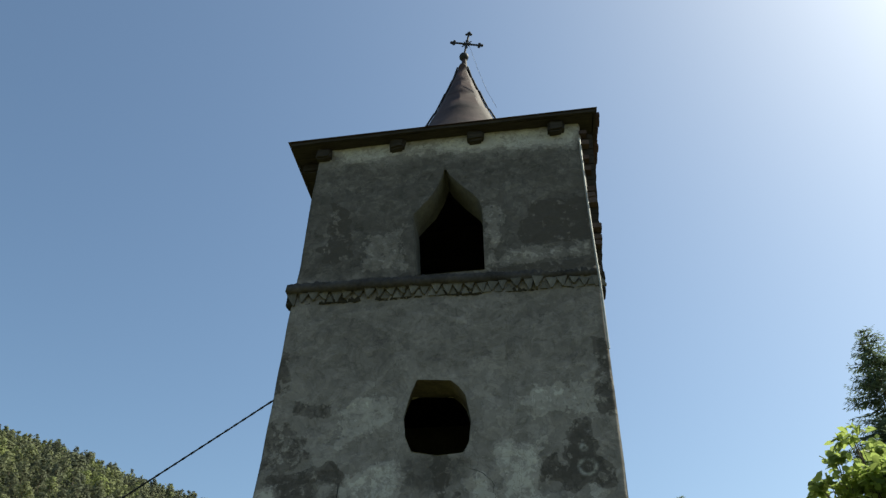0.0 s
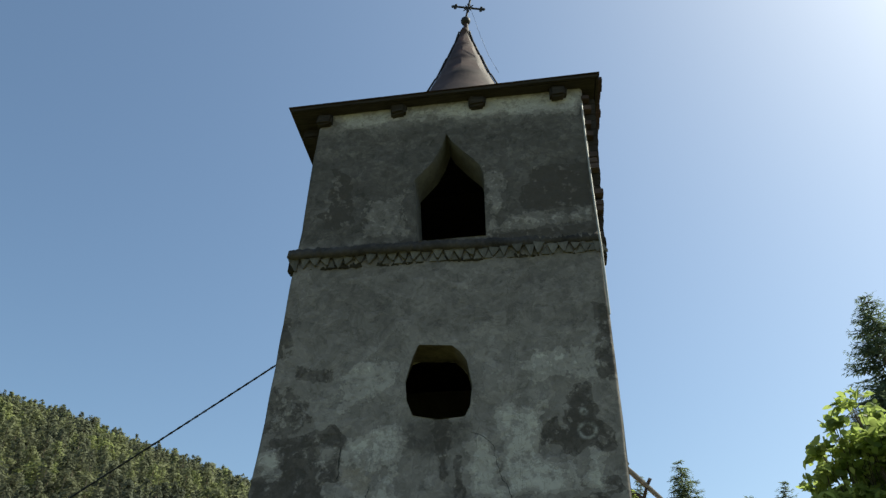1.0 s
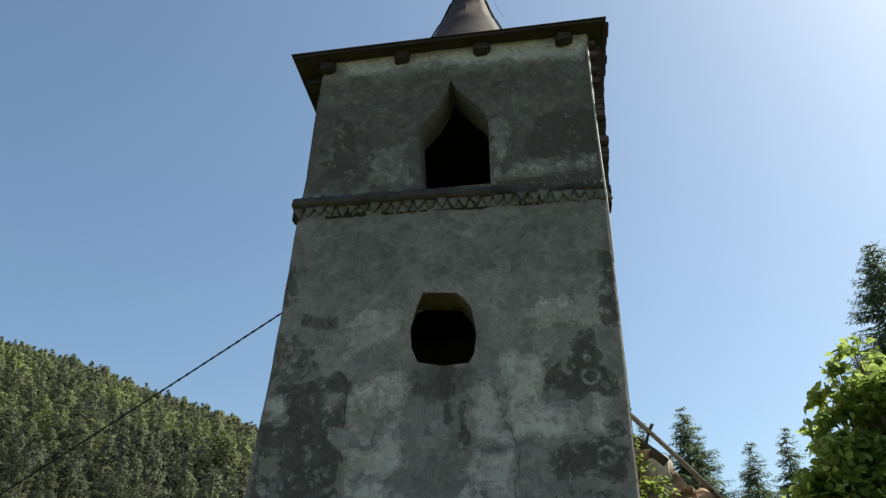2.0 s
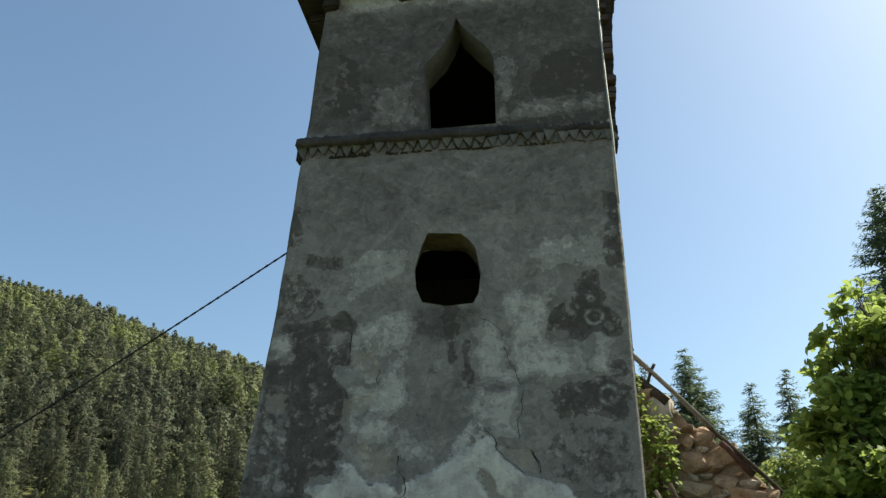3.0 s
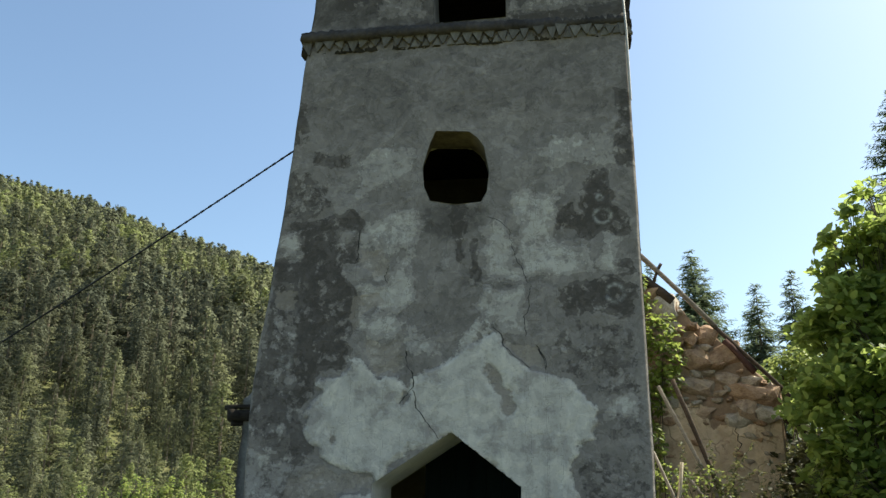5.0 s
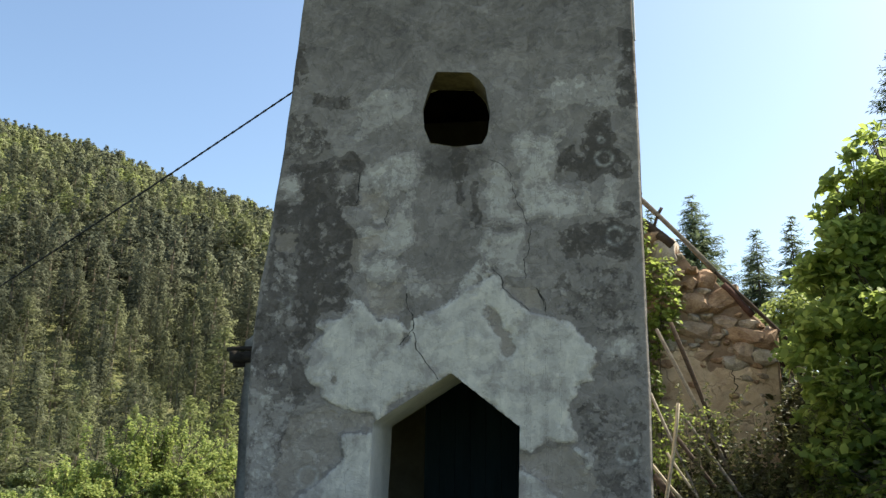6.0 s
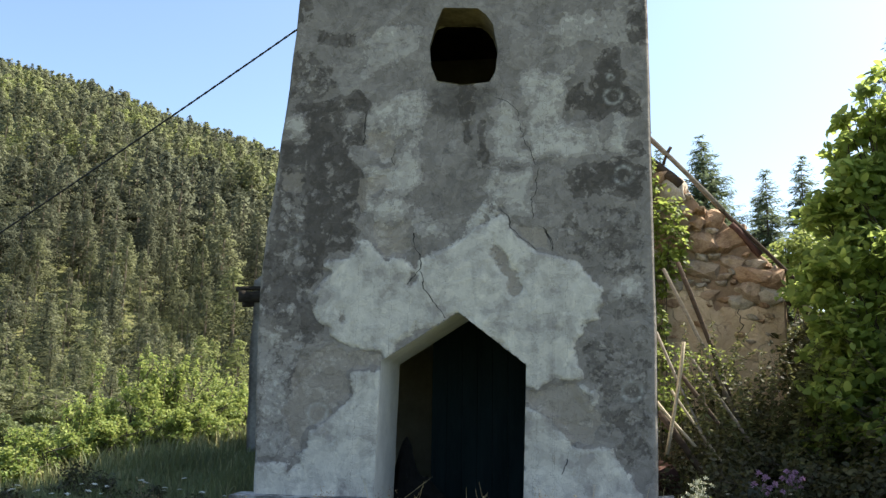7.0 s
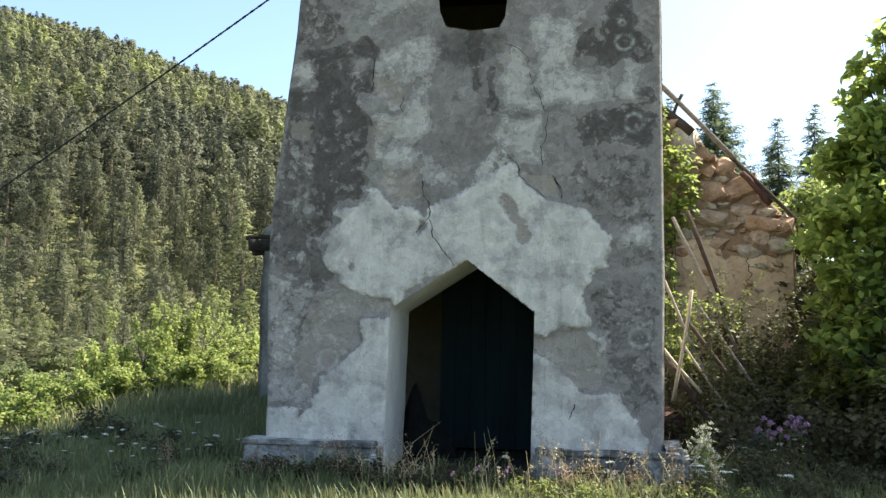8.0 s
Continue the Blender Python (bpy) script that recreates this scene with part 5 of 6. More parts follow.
def build_plants():
    # big hazel on the right of the ruin, its sunny flank stepped in leafy sprays
    bx, by = 6.4, 10.4
    bz = float(ground_height(bx, by))
    flank = [(5.45, 1.0, 0.95), (5.25, 1.9, 0.85), (5.2, 2.7, 0.8), (5.05, 3.3, 0.72), (5.15, 3.9, 0.66), (5.28, 4.45, 0.52), (5.42, 4.95, 0.5), (5.65, 5.15, 0.46), (6.05, 5.35, 0.42), (4.8, 1.5, 0.35), (4.75, 2.4, 0.3), (4.62, 3.2, 0.3), (4.72, 3.75, 0.3), (4.85, 4.3, 0.22), (4.92, 4.75, 0.18), (5.0, 5.1, 0.16), (5.15, 5.4, 0.14), (5.42, 5.68, 0.16)]
    lobes = [(x - bx + 0.22 * min(1, max(0, z - 2.6)), -0.25 + 0.5 * rng.random(), z - bz, r, 0.9 * r + 0.25, 0.62 * r) for x, z, r in flank]
    # body lobes; the ones far right are unseen and shade the lower flank
    lobes += [(x - bx, 0.3, z - bz, r, r, r * 0.9) for x, z, r in ((6.3, 1.1, 1.2), (6.3, 2.1, 1.1), (6.1, 3.0, 0.8), (6.8, 2.9, 1.0), (7.2, 3.5, 0.85), (6.35, 5.4, 0.45), (5.75, 4.4, 0.55), (6.15, 4.6, 0.6), (6.05, 3.8, 0.7), (5.6, 3.5, 0.6))]
    leafy("hazel_bush", (bx, by, bz), lobes, 24000, 0.13, HAZEL, "tall dense hazel bush with broad bright green leaves", "bush", stem_r=0.022, clumps=8)
    # hazels added out of view on the right to shade weeds and lower flank
    lobes = [(0.0, 0.0, 1.0, 1.6, 1.5, 1.1), (-0.3, -0.4, 1.8, 1.3, 1.3, 0.9), (0.5, 0.3, 2.0, 1.3, 1.3, 0.9), (0.6, -1.2, 1.4, 1.2, 1.1, 1.1), (0.0, -0.7, 2.9, 1.1, 1.0, 0.9), (0.2, -0.6, 3.9, 1.1, 0.9, 0.9), (-0.1, -0.3, 4.8, 1.0, 0.9, 0.8), (0.0, -0.4, 5.5, 0.8, 0.8, 0.6)]
    leafy("hazel_bush", (7.5, 9.8, float(ground_height(7.5, 9.8))), lobes, 13000, 0.15, HAZEL, "tall broad hazel bush added out of view to cast shade", "bush", stem_r=0.05)
    lobes = [(0.0, 0.0, 1.2, 1.4, 1.3, 1.2), (-0.2, -0.1, 2.3, 1.2, 1.1, 1.0), (0.3, 0.3, 2.7, 1.2, 1.1, 0.9), (-0.3, 0.5, 3.5, 1.0, 1.1, 0.9), (-0.3, -0.2, 4.1, 0.9, 0.9, 0.8), (-0.2, -1.1, 3.0, 1.0, 0.8, 0.9), (0.3, -1.2, 3.9, 1.0, 0.8, 0.8), (0.3, 0.9, 4.4, 0.9, 1.0, 0.8), (-0.3, 0.1, 5.0, 0.85, 0.9, 0.75), (0.1, 0.6, 5.3, 0.8, 0.8, 0.6)]
    leafy("hazel_bush", (7.9, 11.1, float(ground_height(7.9, 11.1))), lobes, 17000, 0.16, HAZEL, "dense tall hazel bush added out of view to cast shade", "bush", stem_r=0.05)
    # bush added to close bright gaps; its dark leaf colour stands for shade
    lobes = [(0.0, 0.0, 0.9, 1.3, 1.2, 1.0), (-0.4, 0.0, 1.7, 1.1, 1.1, 0.9), (0.5, 0.2, 2.0, 1.2, 1.1, 0.8), (1.3, 0.0, 1.2, 1.1, 1.1, 1.1)]
    leafy("hazel_bush", (6.5, 12.7, float(ground_height(6.5, 12.7))), lobes, 9000, 0.13, WEED, "dark bush added behind the hazel, shade in its leaf colour", "bush", stem_r=0.05)
    # sunlit shrubs on the meadow's edge
    for x, y, w, h, n in ((-5.75, 15.5, 0.75, 1.65, 4600), (-5.05, 15.8, 0.65, 1.45, 3600), (-4.3, 16.4, 0.6, 0.95, 2600), (-6.35, 14.7, 0.65, 1.15, 3200), (-6.9, 14.0, 0.7, 0.85, 3000), (-7.5, 13.4, 0.7, 0.8, 2600), (-8.3, 13.0, 0.8, 0.8, 2200), (-9.3, 12.8, 0.9, 0.7, 1600), (-5.3, 14.6, 0.6, 0.8, 2600), (-4.5, 15.2, 0.6, 0.75, 2400), (-5.95, 13.8, 0.55, 0.65, 2200), (-6.6, 13.0, 0.55, 0.55, 2000), (-3.75, 16.2, 0.5, 0.7, 1500), (-7.2, 12.4, 0.5, 0.5, 1600), (-5.0, 17.4, 0.8, 1.3, 1800), (-6.2, 13.5, 0.5, 0.6, 2000), (-5.6, 14.2, 0.5, 0.7, 2000), (-6.9, 13.2, 0.5, 0.65, 2000), (-4.9, 14.7, 0.5, 0.7, 2000)):
        lobes = [(rng.normal() * w * 0.45, rng.normal() * w * 0.4, h * (0.15 + 0.5 * rng.random()), w * (0.3 + 0.3 * rng.random()), w * 0.5, h * (0.2 + 0.15 * rng.random())) for k in range(9)]
        lobes += [(rng.normal() * w * 0.5, rng.normal() * w * 0.45, h * (0.65 + 0.3 * rng.random()), 0.09 + 0.05 * rng.random(), 0.1, h * 0.22) for k in range(10)]
        leafy("meadow_shrub", (x, y, float(ground_height(x, y)) - 0.05), lobes, int(n * 1.5), 0.058, SHRUB, "sunlit yellow-green leafy shrub on the meadow's edge", "shrub", stem_r=0.016, group="shrubs at the meadow's edge", clumps=4)
    for x, y, w, h in ((-11.5, 17, 1.4, 0.5), (-10.2, 19, 1.6, 0.3), (-13.5, 20, 1.8, 0.5), (-8.5, 21, 1.5, 0.3), (-12.5, 24, 2.0, 0.4), (-16.5, 24, 2.2, 0.6), (-9.5, 26, 1.8, 0.3), (-6.5, 23, 1.4, 0.4)):
        lobes = [(rng.normal() * w * 0.5, rng.normal() * w * 0.4, h * (0.2 + 0.6 * rng.random()), w * (0.4 + 0.3 * rng.random()), w * 0.55, h * (0.25 + 0.15 * rng.random())) for k in range(9)]
        leafy("valley_shrub", (x, y, float(ground_height(x, y)) - 0.05), lobes, 2400, 0.12, VALLEY, "pale olive leafy shrub on the slope below the meadow", "shrub", stem_r=0.02, group="shrubs below the meadow")
    for k in range(9):
        y = 40 + 62 * rng.random()
        x, w, h = -(0.2 + 0.42 * rng.random()) * y, 1.6 + 1.2 * rng.random(), 1.6 + 1.4 * rng.random() + y * 0.012
        lobes = [(rng.normal() * w * 0.5, rng.normal() * w * 0.4, h * (0.2 + 0.6 * rng.random()), w * (0.4 + 0.3 * rng.random()), w * 0.55, h * (0.2 + 0.15 * rng.random())) for j in range(9)]
        leafy("valley_tree", (x, y, float(ground_height(x, y)) - 0.1), lobes, 1700, 0.3, VALLEY, "young broadleaf tree in the valley before the forest", "tree", stem_r=0.05, group="young trees in the valley", clumps=3)
    # young trees behind the ruin's far end
    for x, y, crown, n in ((6.0, 14.5, [(-0.35, 0.0, 3.35, 0.3, 0.4, 0.22), (0.0, 0.1, 3.6, 0.38, 0.4, 0.25), (0.35, 0.0, 3.75, 0.35, 0.4, 0.25), (0.2, 0.0, 3.2, 0.4, 0.4, 0.3), (-0.1, 0.0, 2.9, 0.35, 0.4, 0.25)], 1500), (7.6, 16.5, [(0.0, 0.0, 3.9, 0.6, 0.6, 0.5), (0.5, 0.0, 3.3, 0.6, 0.6, 0.5), (-0.5, 0.0, 3.2, 0.5, 0.5, 0.5), (0.0, 0.0, 2.5, 0.7, 0.7, 0.5)], 1600)):
        leafy("young_tree", (x, y, float(ground_height(x, y)) - 0.05), crown, n, 0.1, SHRUB, "sunlit young broadleaf tree behind the ruin", "sapling", stem_r=0.03, group="young trees behind the ruin")
    # creeper that hangs on the broken gable next to the tower
    p = tower_point(2.62, 4.2, 0)
    lobes = [(-0.02, 0, 4.75, 0.08, 0.15, 0.12), (0.0, -0.05, 4.4, 0.12, 0.2, 0.2), (0.2, -0.1, 3.95, 0.32, 0.3, 0.3), (0.26, -0.1, 3.5, 0.32, 0.3, 0.3), (0.2, -0.1, 3.1, 0.3, 0.25, 0.25), (0.02, -0.1, 2.9, 0.2, 0.25, 0.4), (0.0, -0.2, 2.2, 0.16, 0.3, 0.3), (-0.05, -0.3, 1.7, 0.2, 0.3, 0.3), (0.05, -0.6, 1.0, 0.25, 0.35, 0.4)]
    leafy("creeper", (p.x, p.y, float(ground_height(p.x, p.y))), lobes, 1500, 0.085, VINE, "bright green creeper climbing the broken gable", "climber", stem_r=0.012)
    # sunlit sprays among the fallen timbers
    for u, v, z, r, n in ((2.66, 2.9, 2.0, 0.28, 170), (2.92, 2.7, 1.95, 0.2, 90), (2.58, 2.4, 1.5, 0.2, 130), (3.3, 3.0, 2.0, 0.2, 60)):
        p = tower_point(u, v, 0)
        g = float(ground_height(p.x, p.y))
        leafy("bramble", (p.x, p.y, g), [(0.0, 0.0, z - g, r, r, r * 0.7), (0.12, 0.0, z - g - 0.25, r * 0.7, r * 0.7, r * 0.6), (-0.1, 0.0, z - g + 0.12, r * 0.5, r * 0.5, r * 0.5)], n, 0.052, VINE, "sunlit bramble spray among fallen timbers", "bramble", stem_r=0.008, group="brambles among the timbers")
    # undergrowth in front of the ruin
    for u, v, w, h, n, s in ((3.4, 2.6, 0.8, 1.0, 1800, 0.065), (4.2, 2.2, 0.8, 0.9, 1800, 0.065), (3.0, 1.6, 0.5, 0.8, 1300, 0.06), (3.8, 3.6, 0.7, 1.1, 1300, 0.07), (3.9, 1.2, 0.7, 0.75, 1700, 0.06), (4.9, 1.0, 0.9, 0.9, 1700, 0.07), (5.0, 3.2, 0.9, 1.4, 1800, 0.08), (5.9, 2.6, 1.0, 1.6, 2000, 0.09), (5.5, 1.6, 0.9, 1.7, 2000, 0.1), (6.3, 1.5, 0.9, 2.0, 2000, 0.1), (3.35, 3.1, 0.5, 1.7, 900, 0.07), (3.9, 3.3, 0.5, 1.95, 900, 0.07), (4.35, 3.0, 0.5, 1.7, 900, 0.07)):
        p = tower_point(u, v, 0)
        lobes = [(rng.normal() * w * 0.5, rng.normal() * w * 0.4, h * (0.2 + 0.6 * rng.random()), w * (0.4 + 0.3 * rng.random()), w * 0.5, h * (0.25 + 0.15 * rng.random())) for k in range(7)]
        leafy("undergrowth_bush", (p.x, p.y, float(ground_height(p.x, p.y)) - 0.05), lobes, n, s, WEED, "dark green undergrowth beneath the ruin, shade in its leaf colour", "undergrowth", stem_r=0.014, group="undergrowth below the ruin")


def build_weeds():
    spots = [(-2.3 + 4.9 * (k + rng.random()) / 22, 8.15 + 0.45 * rng.random(), 0.16, 0.28) for k in range(22)]
    spots += [(2.5 + 3.0 * rng.random(), 7.9 + 1.6 * rng.random(), 0.28, 0.5) for k in range(20)]
    spots += [(-6.5 + 4.0 * rng.random(), 7.7 + 3.5 * rng.random(), 0.2, 0.32) for k in range(30)]
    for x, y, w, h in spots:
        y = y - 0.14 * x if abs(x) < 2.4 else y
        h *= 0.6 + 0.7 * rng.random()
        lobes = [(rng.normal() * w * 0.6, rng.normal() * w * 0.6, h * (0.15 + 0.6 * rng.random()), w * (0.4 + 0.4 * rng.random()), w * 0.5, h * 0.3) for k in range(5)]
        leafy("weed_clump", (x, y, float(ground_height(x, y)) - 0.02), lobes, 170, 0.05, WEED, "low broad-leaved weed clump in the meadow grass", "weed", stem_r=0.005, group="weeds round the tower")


rng = np.random.default_rng(21)
build_plants()
build_weeds()


def build_nettles():
    """Tall thin weeds with pairs of narrow leaves."""
    narrow = LEAF * [0.55, 1, 1]
    for k in range(44):
        u, v = 2.9 + 1.9 * rng.random(), 1.6 + 2.0 * rng.random()
        p = tower_point(u, v, 0)
        h = (0.85 + 1.35 * rng.random() ** 1.3) * (0.7 + 0.25 * v / 1.8)
        ob = thing("nettle", pose(p.x, p.y, float(ground_height(p.x, p.y)) - 0.03, 0, 0, 360 * rng.random()), "tall thin dull green nettle before the ruin", "weed", "nettles before the ruin")
        bend, sway = rng.normal(size=2) * 0.3 * h, rng.normal(size=2) * 0.1

        def along(q):
            return np.stack([bend[0] * q ** 2.2 + sway[0] * np.sin(3 * q), bend[1] * q ** 2.2 + sway[1] * np.sin(3 * q), h * q], -1)
        V, F = tube_arrays([tuple(c) for c in along(np.linspace(0, 1, 6))], [0.006, 0.006, 0.005, 0.004, 0.003, 0.002], 5)
        array_part("stalk", V, F, NETTLE, ob)
        q = np.sort(0.2 + 0.8 * rng.random(int(h / 0.016)))
        w = 2 * math.pi * rng.random(len(q))
        P = along(q)
        out = np.stack([np.cos(w), np.sin(w), -0.35 + 0 * w], -1) + rng.normal(size=P.shape) * 0.3
        V, F = leaves(P, np.array([0, 0, 1.0]) + rng.normal(size=P.shape) * 0.5, (0.06 + 0.09 * (1 - q)) * (0.6 + 0.7 * rng.random(len(q))), narrow, LEAF_FACES, out)
        tagged(array_part("foliage", V, F, NETTLE, ob), kind="stuff")


build_nettles()


def spruce(at, height, spread, label, seed):
    """A spruce: straight trunk and whorls of drooping boughs fringed with needle sprays."""
    r = np.random.default_rng(seed)
    ob = thing("spruce_tree", Matrix.Translation(at), label, "conifer", "spruces behind the ruin")
    V, F = tube_arrays([(0, 0, -0.5), (0, 0, height * 0.5), (0, 0, height * 0.97)], [height * 0.012 + 0.05, height * 0.008, 0.01], 7)
    array_part("trunk", V, F, BARK, ob)
    boughs, P, W, S, spin = [], [], [], [], []
    z = height * 0.08
    while z < height * 0.985:
        f = 1 - z / height
        reach = spread * (f ** 0.85) * (0.75 + 0.4 * r.random()) + 0.06
        for k in range(int((6 if spread >= 4 else 4) + 3 * r.random())):
            w = 2 * math.pi * r.random()
            out = np.array([math.cos(w), math.sin(w), 0])
            n = max(2, int(reach / 0.11))
            t = np.linspace(0.12, 1, n)
            path = out[None] * (reach * t)[:, None] + np.array([0, 0, 1])[None] * (z - 0.35 * reach * t ** 1.3 + 0.28 * reach * t ** 3)[:, None]
            boughs.append(tube_arrays([tuple(path[0] * [0, 0, 1]), tuple(path[n // 2]), tuple(path[-1])], [0.02, 0.012, 0.004], 3))
            side = np.array([-out[1], out[0], 0])
            for s in (-1, 1):
                for rep in range(2):
                    P.append(path + r.normal(size=path.shape) * 0.03)
                    d = out[None] * 0.7 + side[None] * s * (0.9 if rep == 0 else 0.35) + np.array([0, 0, -0.35 - 0.3 * rep])[None] + r.normal(size=path.shape) * 0.2
                    spin.append(d)
                    W.append(np.array([0, 0, 1.0])[None] + r.normal(size=path.shape) * 0.4)
                    S.append((0.16 + 0.28 * (1 - t) * min(1, reach)) * (0.7 + 0.6 * r.random(n)) + 0.04)
        z += height * 0.013 + 0.07 * r.random()
    V, F = joined(boughs)
    tagged(array_part("bough", V, F, BARK, ob), kind="stuff")
    spray = np.array([(0, 0, 0), (0.1, 0.45, -0.02), (0, 1, -0.12), (-0.1, 0.45, -0.02)])
    V, F = leaves(np.concatenate(P), np.concatenate(W), np.concatenate(S), spray, np.array([(0, 1, 2, 3)]), np.concatenate(spin))
    tagged(array_part("needles", V, F, NEEDLES, ob), kind="stuff")
    return ob


# place, height of the tip, spread
for sx, sy, tip, spread, sd in ((11.3, 36, 13.3, 4.6, 1), (12.3, 38, 11.9, 3.4, 2), (14.1, 36, 11.75, 2.8, 3), (15.2, 40, 11.6, 2.6, 4), (18.4, 30, 18.7, 6.2, 5), (16.6, 38, 13.0, 3.2, 6), (10.4, 40, 13.9, 1.8, 7), (20.8, 33, 17.0, 4.2, 8)):
    g = float(ground_height(sx, sy))
    spruce((sx, sy, g), tip - g, spread, "dark green spruce standing behind the ruined church", sd)


# ---- the wooded hill ----
def tree_template(kind, seed, n):
    """A trunk and a ragged crown of leafy clumps, one metre high; verts, triangles and how many verts are foliage."""
    r = np.random.default_rng(seed)
    big = (250 / n) ** 0.5
    clumps = 46 if kind != "broad" else 26
    low = {"spruce": 0.08, "pine": 0.26, "broad": 0.1}[kind]
    z = low + (0.97 - low) * (np.arange(clumps) + r.random(clumps)) / clumps
    if kind == "spruce":
        z = low + (0.97 - low) * ((z - low) / (0.97 - low)) ** 1.2
        rad, wide, tall = 0.15 * (1 - z) ** 0.9, 0.03 + 0.075 * (1 - z), 0.028 + 0.02 * (1 - z)
    else:
        if kind == "pine":
            fat = np.clip((z - low + 0.06) / 0.16, 0, 1) * ((1 - z) / (1 - low)) ** 0.7
        else:
            fat = np.sqrt(np.clip(1 - ((z - 0.55) / 0.46) ** 2, 0.02, 1))
        rad = 0.15 * fat
        wide, tall = 0.022 + 0.05 * fat * (0.4 + 0.6 * r.random(clumps)), 0.024 + 0.024 * r.random(clumps)
    w = 2.4 * np.arange(clumps) + r.normal(size=clumps) * 0.5
    rad = rad * (0.45 + 0.7 * r.random(clumps))
    C = np.stack([rad * np.cos(w), rad * np.sin(w), z], -1)
    pick = r.choice(clumps, n, p=wide / wide.sum())
    d = r.normal(size=(n, 3))
    d /= np.linalg.norm(d, axis=1, keepdims=True)
    P = C[pick] + d * np.stack([wide[pick], wide[pick], tall[pick]], -1) * (0.6 + 0.5 * r.random(n))[:, None]
    out = P * [1, 1, 0]
    out /= np.linalg.norm(out, axis=1, keepdims=True) + 1e-6
    way = 0.75 * out + 0.3 * d + [0, 0, 0.5] + r.normal(size=(n, 3)) * 0.2
    spin = out + [0, 0, -0.3] + r.normal(size=(n, 3)) * 0.8
    s = (0.03 + 0.022 * r.random(n)) * big
    facet = np.array([(0.05, -0.65, 0), (0.5, 0.4, 0.02), (-0.48, 0.45, 0)])
    V, F = leaves(P, way, s, facet, np.array([(0, 1, 2)]), spin)
    tv, tf = tube_arrays([(0, 0, 0), (0.01, 0, 0.6), (0, 0, 0.92)], [0.012, 0.009, 0.003], 4)
    tf = np.asarray(tf)
    return joined([(V, F), (tv, np.concatenate([tf[:, [0, 1, 2]], tf[:, [0, 2, 3]]]))]) + (len(V),)


def build_forest():
    names = ("spruce", "spruce", "spruce", "pine", "pine", "pine", "broad", "broad")
    near = [tree_template(k, 140 + i, 1150) for i, k in enumerate(names)]
    fine = [tree_template(k, 100 + i, 460) for i, k in enumerate(names)]
    coarse = [tree_template(k, 120 + i, 170) for i, k in enumerate(names)]
    xs, ys = [], []
    y = 118.0
    while y < 950:
        sp = 7.2 + y * 0.0042 if y < 450 else 8.6
        x = -0.58 * y
        while x < -0.1 * y + 4:
            xs.append(x + rng.normal() * sp * 0.32)
            ys.append(y + rng.normal() * sp * 0.32)
            x += sp
        y += sp * 0.95
    under = len(xs)
    for k in range(620):
        y = 105 + 240 * rng.random() ** 1.4
        xs.append(-(0.1 + 0.48 * rng.random()) * y)
        ys.append(y)
    xs, ys = np.array(xs), np.array(ys)
    gz = ground_height(xs, ys)
    wood = fbm(xs * 0.02, ys * 0.012, 3, 91)
    shade = fbm(xs * 0.028 + 7, ys * 0.016, 3, 93)
    tallness = vnoise(xs * 0.06, ys * 0.05, 95)
    Vs, Fs, Ts, n = [], [], [], 0
    pick = rng.random(len(xs))
    for i in range(len(xs)):
        p = pick[i] + wood[i] * 1.5
        k = int(rng.integers(6, 8)) if p > 0.8 else int(rng.integers(3, 6)) if p > 0.12 else int(rng.integers(0, 3))
        V, F, m = (near if ys[i] < 270 else fine if ys[i] < 520 else coarse)[k]
        h = min(1.0, 0.35 + 0.0035 * (ys[i] - 100)) * (13 + 10 * rng.random() + 18 * tallness[i]) * (0.75 if k >= 6 else 1.0)
        if i >= under:
            k = int(rng.integers(6, 8))
            V, F, m = coarse[k]
            h = 2.5 + 4.5 * rng.random()
        c, s = math.cos(6.28 * pick[i] * 7), math.sin(6.28 * pick[i] * 7)
        wide = h * (1.1 + 0.75 * rng.random()) * (1.6 if i >= under else 1.25 if k >= 6 else 1.0)
        Q = np.stack([(V[:, 0] * c - V[:, 1] * s) * wide + xs[i], (V[:, 0] * s + V[:, 1] * c) * wide + ys[i], V[:, 2] * h + gz[i] - 0.3], -1)
        t = 0.2 + 0.42 * rng.random() + 1.5 * shade[i] + (0.0 if i >= under else 0.3 if k >= 6 else 0.1 if k >= 3 else -0.14) + 0.05 * rng.normal(size=len(V))
        t[m:] = 2.0 if k >= 3 else 0.3
        Vs.append(Q)
        Fs.append(F + n)
        Ts.append(np.clip(t, 0, 2))
        n += len(V)
    ob = array_part("hillside_forest", np.concatenate(Vs), np.concatenate(Fs), FOREST, attrs={"tint": np.concatenate(Ts)})
    tagged(ob, "dense mixed pine and spruce forest covering the hillside", "forest", kind="stuff")


rng = np.random.default_rng(31)
build_forest()


# ---- meadow grass, dry stalks and flowers ----
def inside_walls(x, y):
    q = TOWER.inverted()
    u = q[0][0] * x + q[0][1] * y + q[0][3]
    v = q[1][0] * x + q[1][1] * y + q[1][3]
    return ((u > -2.3) & (u < 2.25) & (v > -0.17) & (v < 4.4)) | ((u > -4.05) & (u < 4.7) & (v > 4.4) & (v < 9.6))


